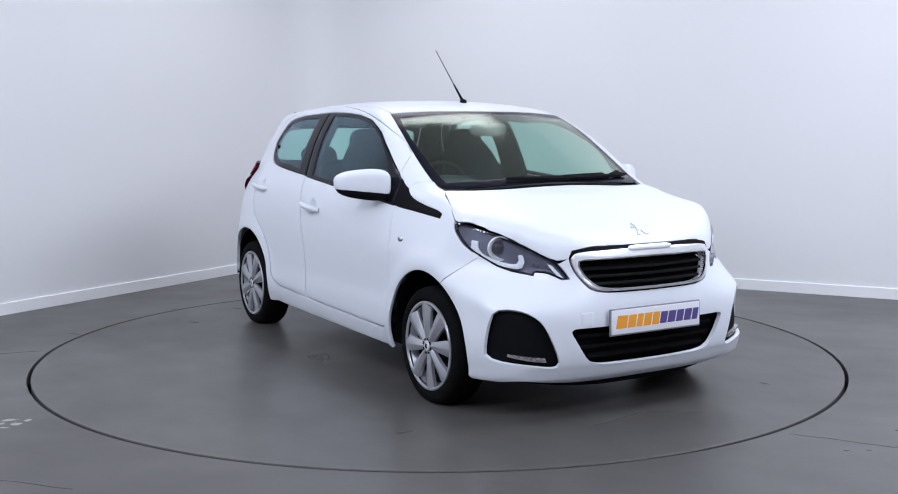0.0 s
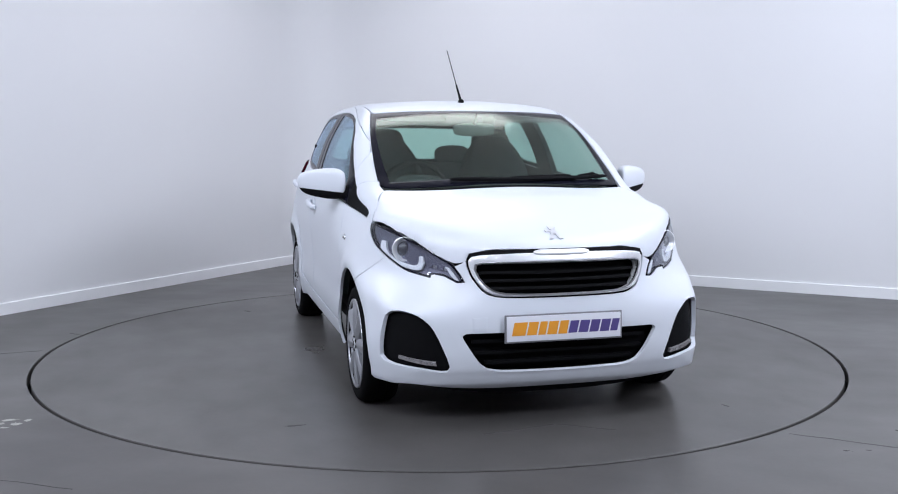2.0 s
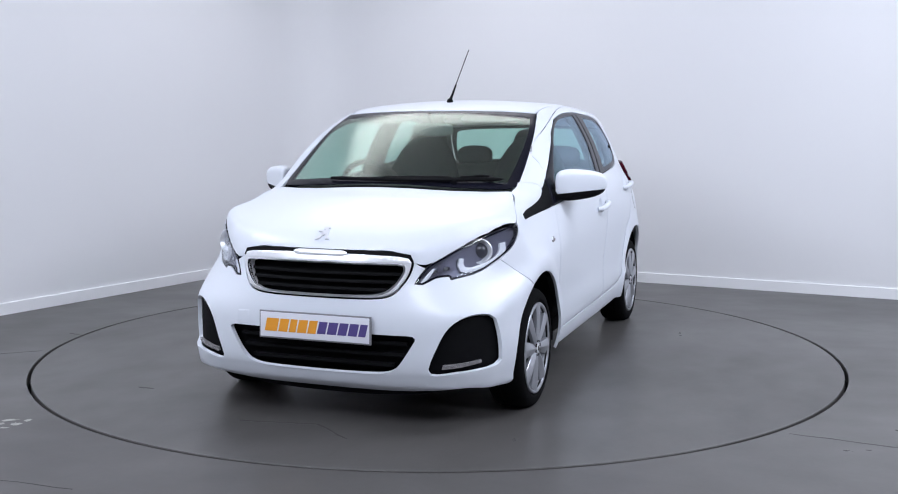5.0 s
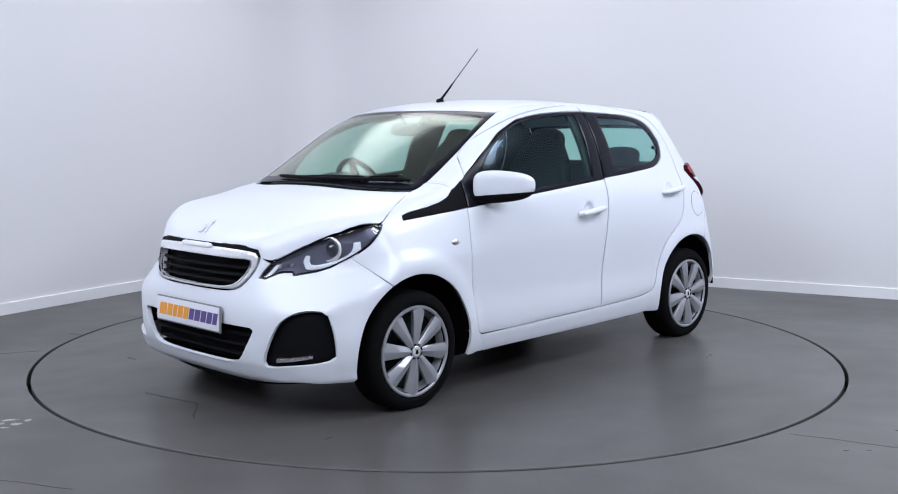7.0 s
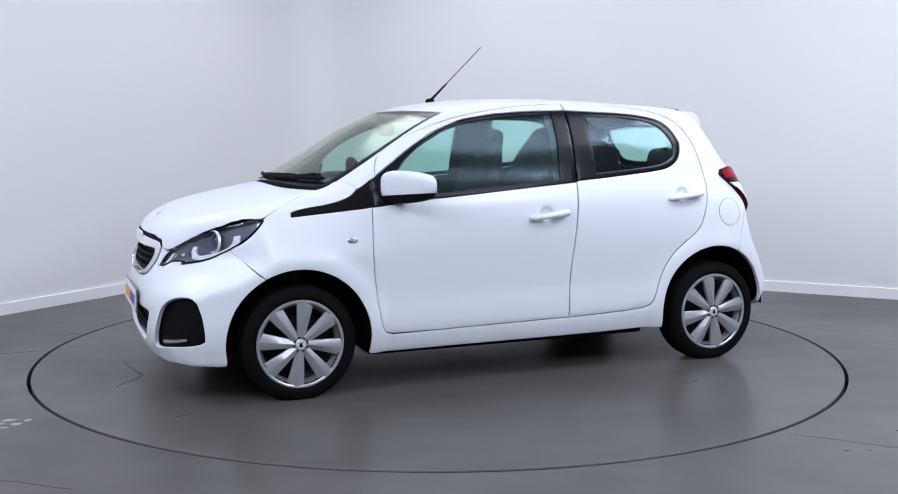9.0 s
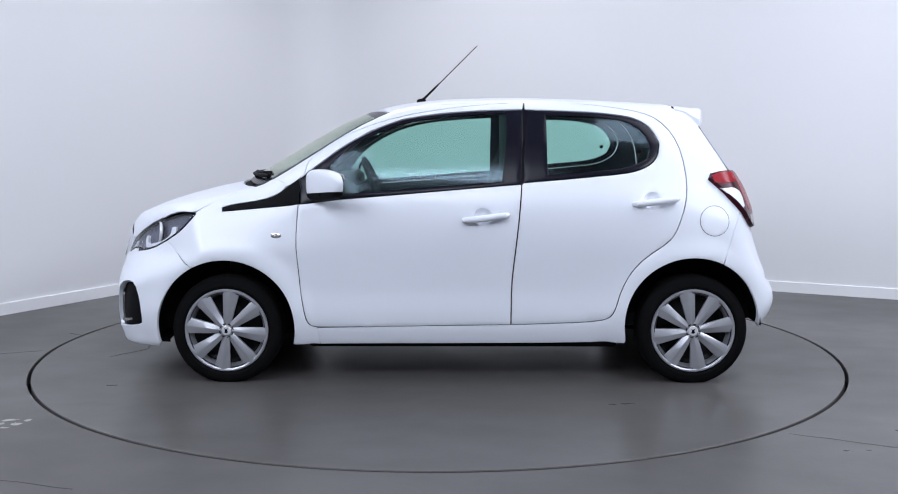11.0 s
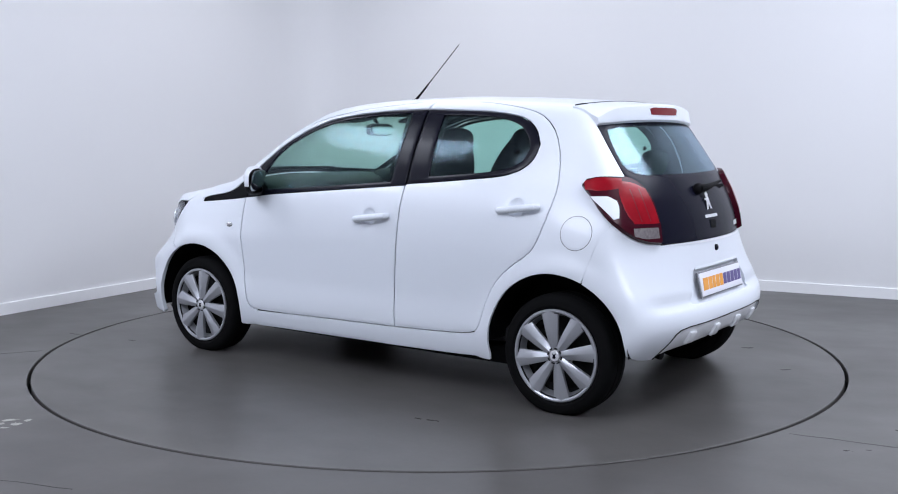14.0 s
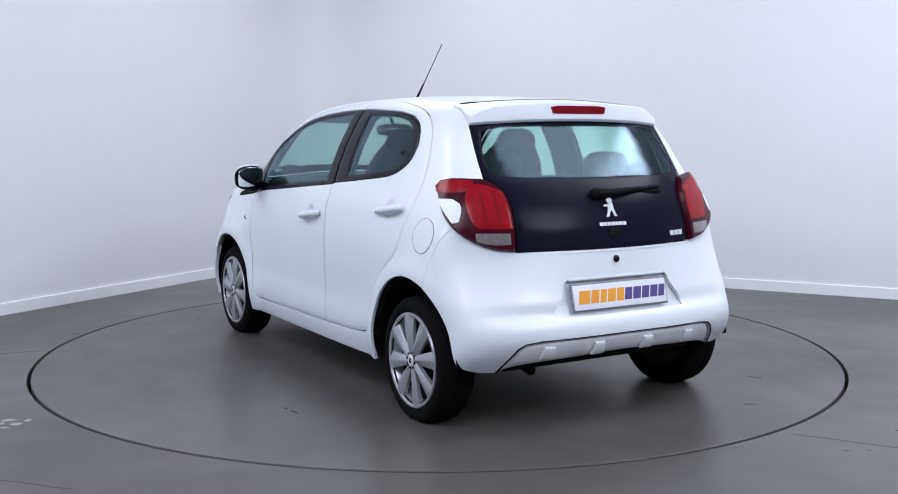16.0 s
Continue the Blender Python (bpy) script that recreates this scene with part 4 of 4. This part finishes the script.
part("spoiler_gap", bm, MATT, car, "dark gap between roof and spoiler")

# rear wiper, lock, badge, block marks on the black tailgate
w0, w1 = on_back([(.06, .992)])[0], on_back([(-.36, 1.012)])[0]
wiper = new("rear_wiper")
wiper.parent = car
tagged(wiper, "black rear wiper")
bm = bmesh.new()
tube(bm, [w0 + P3((-.02, 0, 0)), w0 + P3((-.035, -.05, .004)), .5 * (w0 + w1) + P3((-.028, 0, .002)), w1 + P3((-.012, .02, 0))], [.020, .017, .011, .006], 10)
part("arm", bm, MATT, wiper)
bm = bmesh.new()
box(bm, *(.45 * w0 + .55 * w1 + P3((-.008, 0, -.012))), .012, .32, .016, .004)
part("blade", bm, MATT, wiper)
bm = bmesh.new()
blob(bm, w0 + P3((-.012, 0, 0)), (.02, .032, .026), 2.4, 10, 16)
part("cap", bm, MATT, wiper)
c = on_back([(.004, .920)])[0]
n = gradient(c[None])[0]
badge(Matrix.Translation(c - P3((.004, 0, 0))) @ pose(0, 0, 0, 0, 0, -90) @ pose(0, 0, 0, 74, 0, 0), .055, BADGE, car)
for y0_, z0_, wide, tall, count in ((.075, .862, .0175, .014, 7), (-.345, .803, .026, .022, 3)):
    for i in range(count):
        y = y0_ - i * wide * 1.22
        q = on_back([(y, z0_ + tall / 2), (y - wide, z0_ + tall / 2), (y - wide, z0_ - tall / 2), (y, z0_ - tall / 2)])
        panel("bright_mark", "B", q, BADGE, car, soft=0, fine=.02, gap=0, lift=.003, depth=.003, edge=.0005)
c = on_back([(.005, .712)])[0]
bm = bmesh.new()
blob(bm, c, (.012, .016, .016), 2.2, 8, 14)
part("tailgate_lock", bm, BLACK, car)
q = on_back([(-.03, .845), (.03, .845), (.03, .805), (-.03, .805)])
panel("camera_blank", "B", q, MATT, car, soft=1, fine=.02, gap=0, lift=.003, depth=.005)
q = on_back([(.47, .754), (.2, .7535), (0, .753), (-.2, .7535), (-.47, .754), (-.2, .7475), (0, .747), (.2, .7475)])
panel("chrome_strip", "B", q, SATIN, car, soft=0, fine=.02, gap=0, lift=.003, depth=.006, edge=.001)

# ---- wheels ----


def wheel(x, y, turn):
    w = new("wheel")
    w.parent = car
    out = 1 if y > 0 else -1
    w.matrix_local = Matrix.Translation((x, y, .268)) @ pose(0, 0, 0, 0, 0, 0 if out == 1 else 180)
    tagged(w, "black tyre with an eight-spoke silver wheel trim")
    n = 72

    def ring(prof, ground=9, closed=True):
        bm = bmesh.new()
        rows = [[(r * math.cos(2 * math.pi * k / n), yy, max(r * math.sin(2 * math.pi * k / n), -ground + .0005)) for k in range(n)] for r, yy in prof]
        return grid_faces(bm, rows, closed_v=True, closed_u=closed)
    part("tyre", ring([(.196, -.012), (.208, -.004), (.224, .006), (.245, .006), (.262, -.002), (.273, -.016), (.2765, -.035), (.277, -.06), (.2735, -.063), (.2735, -.067), (.277, -.070), (.277, -.10), (.2735, -.103), (.2735, -.107), (.277, -.11), (.275, -.14), (.262, -.160), (.22, -.165), (.196, -.15)], .268), RUBBER, w)
    part("rim", ring([(.199, -.008), (.196, .000), (.190, .001), (.186, -.050), (.180, -.07), (.16, -.080), (.06, -.07), (.055, -.12), (.18, -.142), (.196, -.13)]), STEEL, w)
    wheel_trim(turn).parent = w
    part("trim_rim", ring([(.2095, -.004), (.2105, .001), (.208, .006), (.201, .007), (.195, .004), (.190, -.006), (.184, -.022), (.176, -.045)]), SILVER, w)
    bm = bmesh.new()
    rows = [[(r * math.cos(2 * math.pi * k / 32), yy, r * math.sin(2 * math.pi * k / 32)) for k in range(32)] for r, yy in ((.025, -.008), (.025, .007), (.022, .0095), (.012, .010), (.001, .010))]
    part("centre_cap", grid_faces(bm, rows, closed_v=True), SATIN, w)
    bm = bmesh.new()
    prism(bm, [(-.009, -.012), (.002, -.006), (.010, -.012), (.006, 0), (.010, .010), (-.002, .013), (-.010, .006), (-.004, 0)], pose(0, .0098, 0, -90, 0, 0), .0015)
    part("cap_emblem", bm, BLACK, w, smooth=0)
    for k in range(8):
        a = 2 * math.pi * (k + .5) / 8 + turn
        bm = bmesh.new()
        box(bm, 0, 0, 0, .015, .006, .0045, .001, None)
        for v in bm.verts:
            v.co = Vector(((.034 + v.co.z) * math.cos(a) - v.co.x * math.sin(a), v.co.y + .0065, (.034 + v.co.z) * math.sin(a) + v.co.x * math.cos(a)))
        part("slot", bm, PIT, w, smooth=0)
    return w


def wheel_trim(turn):
    """Eight folded blades from the hub to the rim."""
    bm = bmesh.new()
    for k in range(8):
        a = 2 * math.pi * k / 8 + turn
        rows = []
        for i in range(9):
            s = i / 8
            r = .028 + .176 * s
            half_w = .0175 + .0245 * s
            sw = .02 * s
            yo = .003 + .006 * math.sin(s * 2.6) - .004 * s
            row = []
            for j, (o, dy) in enumerate(((-1, -.020), (-1, -.003), (-.86, -.001), (-.12, .005), (.02, .005), (.95, -.008), (1, -.010), (1, -.022))):
                t = o * half_w
                row.append(((r * math.cos(a + sw) - t * math.sin(a + sw)), yo + dy, (r * math.sin(a + sw) + t * math.cos(a + sw))))
            rows.append(row)
        grid_faces(bm, rows)
    rows = [[(r * math.cos(2 * math.pi * k / 48), yy, r * math.sin(2 * math.pi * k / 48)) for k in range(48)] for r, yy in ((.050, -.018), (.048, -.005), (.043, .000), (.030, .002), (.026, -.002))]
    grid_faces(bm, rows, closed_v=True)
    return part("wheel_trim", bm, SILVER, None, "silver eight-spoke trim", smooth=25)


for x in (1.17, -1.17):
    for y in (.782, -.782):
        wheel(x, y, {(True, True): .12, (False, True): .60, (True, False): .68, (False, False): .4}[(x > 0, y > 0)])

# wheel housings, floor pan and the dark parts below
for x, r, a0 in ((1.172, .35, -.04), (-1.163, .34, .01)):
    for side in (1, -1):
        bm = bmesh.new()
        rows = [[(x + (r + .012) * math.cos(math.pi * (a0 + (1 - 2 * a0) * k / 24)), yy * side, .28 + (r + .012) * math.sin(math.pi * (a0 + (1 - 2 * a0) * k / 24))) for k in range(25)] for yy in (.765, .55)]
        rows.append([(x + .05 * math.cos(math.pi * (a0 + (1 - 2 * a0) * k / 24)), .55 * side, .28 + .05 * math.sin(math.pi * (a0 + (1 - 2 * a0) * k / 24))) for k in range(25)])
        part("wheel_housing", grid_faces(bm, rows), MATT, car)
bm = bmesh.new()
box(bm, -.02, 0, .192, 1.60, 1.22, .09, .02)
box(bm, 1.17, 0, .30, .7, 1.06, .2, .03)
box(bm, -1.2, 0, .32, .62, 1.06, .14, .03)
part("floor_pan", bm, MATT, car, "dark underbody")
bm = bmesh.new()
rows = []
for i in range(13):
    y = -.62 + 1.24 * i / 12
    k = (abs(y) / .62) ** 3
    rows.append([(1.74 - .1 * k, y, .20), (1.725 - .1 * k, y, .130 + .05 * k), (1.60 - .1 * k, y, .125 + .05 * k), (1.5, y, .20)])
part("front_splitter", grid_faces(bm, rows, closed_v=True, cap=True), MATT, car, "black lower lip")
bm = bmesh.new()
tube(bm, [(-1.0, .30, .26), (-1.3, .34, .25), (-1.42, .37, .25), (-1.50, .38, .24)], [.05, .045, .022, .022], 14)
part("exhaust", bm, MATT, car, "dark exhaust pipe")
bm = bmesh.new()
tube(bm, [(-1.17, -.7, .26), (-1.17, .7, .26)], .035, 12)
part("rear_axle", bm, MATT, car)
bm = bmesh.new()
tube(bm, [(1.17, -.7, .26), (1.17, .7, .26)], .03, 12)
part("front_axle", bm, MATT, car)

# ---- mirrors, handles, repeaters, aerial, wipers ----
for side in (1, -1):
    mir = new("door_mirror")
    mir.parent = car
    tagged(mir, "white door mirror on a black foot")

    def warp(p):
        out = (p.y + 1) / 2
        return Vector((p.x * (1 - .48 * out) - 1.2 * p.y, p.y, p.z * (1 - .30 * out ** 2) + (-.06 * out ** 2 if p.z > 0 else .12 * out)))

    bm = bmesh.new()
    blob(bm, (.643, .863, 1.003), (.066, .111, .076), 3.8, 22, 32, warp)
    bmesh.ops.bisect_plane(bm, geom=bm.verts[:] + bm.edges[:] + bm.faces[:], plane_co=(.606, .866, 0), plane_no=(-1, -.47, 0), clear_outer=True)
    bmesh.ops.bisect_plane(bm, geom=bm.verts[:] + bm.edges[:] + bm.faces[:], plane_co=(0, .86, .964), plane_no=(0, .10, -1), clear_outer=True)
    shell = bm
    bm = bmesh.new()
    blob(bm, (.643, .860, .991), (.062, .107, .078), 3.6, 22, 32, warp)
    bmesh.ops.bisect_plane(bm, geom=bm.verts[:] + bm.edges[:] + bm.faces[:], plane_co=(.602, .866, 0), plane_no=(-1, -.47, 0), clear_outer=True)
    foot = bmesh.new()
    tube(foot, [(.745, .70, .958), (.73, .745, .952), (.70, .80, .950), (.67, .86, .956)], [.040, .034, .028, .02], 12)
    glass = bmesh.new()
    blob(glass, (.602, .862, 1.000), (.004, .090, .058), 3.6, 12, 24)
    for v in glass.verts:
        v.co.x -= .47 * (v.co.y - .862) + .28 * (v.co.z - 1.0)
    for b in (shell, bm, foot, glass):
        if side == -1:
            for v in b.verts:
                v.co.y = -v.co.y
            bmesh.ops.reverse_faces(b, faces=b.faces[:])
    part("shell", shell, PAINT, mir, "white painted mirror shell")
    part("housing", bm, MATT, mir)
    part("foot", foot, MATT, mir)
    part("mirror_glass", glass, MIRROR, mir)
    for x, z in ((-.128, .838), (-.968, .916)):
        c = on_side([(x, z)])[0]
        tilt = math.degrees(math.atan2(.026, .215))
        h = new("door_handle")
        h.parent = car
        tagged(h, "white pull handle over a round recess")
        bm = bmesh.new()
        pts = [(x + .108, c[1] * 1 + .004, z - .013), (x + .09, c[1] + .022, z - .011), (x + .03, c[1] + .030, z - .004), (x - .05, c[1] + .030, z + .006), (x - .095, c[1] + .022, z + .0115), (x - .110, c[1] + .002, z + .0133)]
        tube(bm, pts, [.012, .0155, .0165, .0165, .0155, .012], 14)
        for v in bm.verts:
            v.co.y = side * v.co.y
        if side == -1:
            bmesh.ops.reverse_faces(bm, faces=bm.faces[:])
        part("grip", bm, PAINT, h)
        ob = panel("recess", "S", CUPS[0 if x > -.5 else 1], PAINT, h, soft=0, fine=.008, gap=0, depth=.004, edge=.001, dent=lambda p, x=x, z=z: .020 * np.clip(1.05 - ((p[:, 0] - x - .012) ** 2 + (p[:, 2] - z - .004) ** 2) / .0018, 0, .75))[0]
        if side == -1:
            for v in ob.data.vertices:
                v.co.y = -v.co.y
            ob.data.flip_normals()
    c = on_side([(.912, .747)])[0]
    rep = new("side_repeater")
    rep.parent = car
    tagged(rep, "small clear oval side repeater")
    bm = bmesh.new()
    blob(bm, (c[0], side * (c[1] + .001), c[2]), (.027, .006, .015), 2, 10, 20)
    part("bezel", bm, CHROME, rep)
    bm = bmesh.new()
    blob(bm, (c[0], side * (c[1] + .004), c[2]), (.014, .007, .0075), 2, 10, 18)
    part("lens", bm, CLEARL, rep)

FUEL = on_side([(-1.264 + .074 * math.cos(a * math.pi / 18), .820 + .075 * math.sin(a * math.pi / 18)) for a in range(36)])
FUEL_IN = on_side([(-1.264 + .0720 * math.cos(a * math.pi / 18), .820 + .0730 * math.sin(a * math.pi / 18)) for a in range(36)])
panel("fuel_flap", "S", FUEL_IN, PAINT, car, soft=0, fine=.02, gap=0, lift=.0022, depth=.004, edge=.0012, label="round white fuel flap")
panel("fuel_gap", "S", FUEL, MATT, car, [FUEL_IN], soft=0, fine=.01, gap=0, lift=.0008, depth=.004, edge=0)

aerial = new("aerial")
aerial.parent = car
tagged(aerial, "thin black rod aerial on the roof")
bm = bmesh.new()
blob(bm, (.212, 0, 1.430), (.028, .015, .016), 2.2, 10, 18)
part("foot", bm, MATT, aerial)
bm = bmesh.new()
tube(bm, [(.205, 0, 1.438), (.172, 0, 1.470), (.115, 0, 1.526)], [.0085, .0065, .005], 10)
part("coil", bm, MATT, aerial)
bm = bmesh.new()
tube(bm, [(.115, 0, 1.526), (-.10, .002, 1.738)], [.0028, .0024], 8)
part("rod", bm, STEEL, aerial)


def wiper_set(ya, yb, ym):
    w = new("windscreen_wiper")
    w.parent = car
    tagged(w, "black windscreen wiper parked along the glass")
    pts = [on_top([(x_of(y), y)])[0] + P3((.006, 0, .010)) for y in np.linspace(ya, yb, 9)]
    bm = bmesh.new()
    tube(bm, pts, [.007] + [.010] * 7 + [.006], 8)
    part("blade", bm, MATT, w)
    bm = bmesh.new()
    base = on_top([(1.13 - .22 * (ym / .6) ** 2 + .02, ym)])[0]
    tube(bm, [base + P3((0, 0, .0)), base + P3((-.01, .02 * np.sign(ya - ym), .016)), .6 * base + .4 * pts[5] + P3((0, 0, .016)), pts[4] + P3((0, 0, .009))], [.013, .011, .008, .006], 10)
    part("arm", bm, MATT, w)
    bm = bmesh.new()
    blob(bm, base + P3((0, 0, .002)), (.018, .018, .014), 2.4, 8, 14)
    part("cap", bm, MATT, w)


def x_of(y):
    return 1.140 - .155 * (y / .55) ** 2


wiper_set(-.30, .30, .34)
wiper_set(.18, .56, .50)

# ---- cabin ----


def shaped(name, c, r, mat, e=3.2, parent=None, warp=None, label="", turn=None):
    bm = bmesh.new()
    blob(bm, (0, 0, 0), r, e, 18, 28, warp)
    m = Matrix.Translation(c) @ (turn or Matrix())
    for v in bm.verts:
        v.co = m @ v.co
    return part(name, bm, mat, parent or car, label)


for y in (.34, -.34):
    seat = new("front_seat")
    seat.parent = car
    tagged(seat, "dark fabric front seat with built-in headrest")
    shaped("cushion", (.12, y, .52), (.25, .235, .085), FABRIC, 3.4, seat, turn=pose(0, 0, 0, 0, -8, 0))
    shaped("backrest", (-.205, y, .88), (.066, .235, .385), FABRIC, 3.4, seat, lambda p: Vector((p.x, p.y * (1 - .46 * max(0, p.z) ** 2), p.z)), turn=pose(0, 0, 0, 0, -19, 0))
    shaped("headrest", (-.315, y, 1.175), (.048, .122, .105), FABRIC, 3, seat, turn=pose(0, 0, 0, 0, -15, 0))
bench = new("rear_bench")
bench.parent = car
tagged(bench, "dark fabric rear bench with two headrests")
shaped("cushion", (-.72, 0, .52), (.23, .58, .09), FABRIC, 4, bench)
shaped("backrest", (-1.03, 0, .79), (.07, .58, .27), FABRIC, 4, bench, turn=pose(0, 0, 0, 0, -20, 0))
for y in (.31, -.31):
    shaped("headrest", (-1.13, y, 1.095), (.045, .125, .07), FABRIC, 3, bench, turn=pose(0, 0, 0, 0, -14, 0))
shaped("dashboard", (.88, 0, .885), (.27, .66, .125), DASHM, 3.4, None, lambda p: Vector((p.x - .15 * p.y * p.y, p.y, p.z)), "dark plastic dashboard")
shaped("instrument_binnacle", (.66, -.35, .985), (.09, .13, .05), DASHM, 2.8, None, None, "dark round instrument hood")
shaped("centre_console", (.56, 0, .70), (.12, .10, .17), DASHM, 3.4)
shaped("parcel_shelf", (-1.27, 0, .96), (.13, .52, .012), TRIM, 4)
shaped("boot_trim", (-1.42, 0, .60), (.10, .48, .24), TRIM, 4)
shaped("cabin_floor", (-.1, 0, .30), (1.0, .66, .06), TRIM, 5)
shaped("firewall", (1.15, 0, .62), (.05, .62, .30), TRIM, 5)
steer = new("steering_wheel")
steer.parent = car
tagged(steer, "black three-spoke steering wheel")
m = Matrix.Translation((.50, -.35, .935)) @ pose(0, 0, 0, 0, -66, 0)
bm = bmesh.new()
rows = [[m @ Vector(((.178 + .015 * math.cos(b * math.pi / 5)) * math.cos(a * math.pi / 24), (.178 + .015 * math.cos(b * math.pi / 5)) * math.sin(a * math.pi / 24), .015 * math.sin(b * math.pi / 5))) for b in range(10)] for a in range(48)]
part("rim", grid_faces(bm, rows, closed_u=True, closed_v=True), MATT, steer)
bm = bmesh.new()
for a in (0, 90, 180):
    tube(bm, [m @ Vector((0, 0, -.01)), m @ Vector((.175 * math.sin(radians(a + 90)) * 1, .175 * math.cos(radians(a + 90)), 0))], [.03, .016], 8)
blob(bm, m @ Vector((0, 0, 0)), (.035, .075, .06), 3, 10, 16)
part("hub", bm, MATT, steer)
tube_c = bmesh.new()
tube(tube_c, [(.52, -.35, .93), (.80, -.35, .82)], .04, 10)
part("column", tube_c, MATT, steer)
inner = new("rear_view_mirror")
inner.parent = car
tagged(inner, "interior rear-view mirror hanging from the windscreen")
bm = bmesh.new()
blob(bm, (.475, 0, 1.272), (.016, .118, .036), 3.4, 12, 24)
part("housing", bm, material("grey_plastic", (.16, .16, .16), .5, noise_scale=30), inner)
bm = bmesh.new()
blob(bm, (.460, 0, 1.272), (.004, .108, .030), 3.6, 10, 24)
part("mirror_glass", bm, MIRROR, inner)
bm = bmesh.new()
tube(bm, [(.48, 0, 1.30), (.53, 0, 1.352)], .010, 8)
part("stem", bm, MATT, inner)
for y in (.33, -.33):
    shaped("sun_visor", (.40, y, 1.335), (.085, .19, .010), HEADLIN, 3.4, None, None, "pale sun visor folded up", pose(0, 0, 0, 0, 14, 0))
for side in (1, -1):
    c = on_side([(-.905, 1.166)])[0]
    bm = bmesh.new()
    blob(bm, (c[0], side * (c[1] - .004), c[2]), (.012, .006, .012), 2, 8, 14)
    part("window_catch", bm, MATT, car)

# ---- what moves: the turntable and the car on it ----


def motions():
    turns = [(0, -59.64), (.5, -61.34), (1, -64.8), (1.5, -69.65), (2, -75.55), (2.5, -81.4), (3, -87.35), (3.5, -93.2), (4, -99.15), (4.5, -105.0), (5, -110.95), (6.25, -125.65), (7.5, -140.4), (8, -146.4), (8.5, -152.25),
             (9, -158.2), (10.25, -172.3), (11.5, -186.6), (12, -192.65), (12.5, -198.5), (13, -204.4), (13.5, -210.2), (14, -216.1), (14.5, -222.0), (15, -227.95), (15.5, -233.8), (16, -239.8)]
    rows = []
    for (t0, a0), (t1, a1) in zip(turns, turns[1:]):
        k = max(1, round((t1 - t0) / .25))
        rows += [(t0 + (t1 - t0) * i / k, a0 + (a1 - a0) * i / k) for i in range(k)]
    rows.append(turns[-1])
    walk(turntable, [(t, pose(0, 0, 0, 0, 0, a)) for t, a in rows])
    walk(car, [(t, pose(0, 0, 0, 0, 0, a) @ Matrix.Translation((-.115, .1035, 0))) for t, a in rows])


motions()
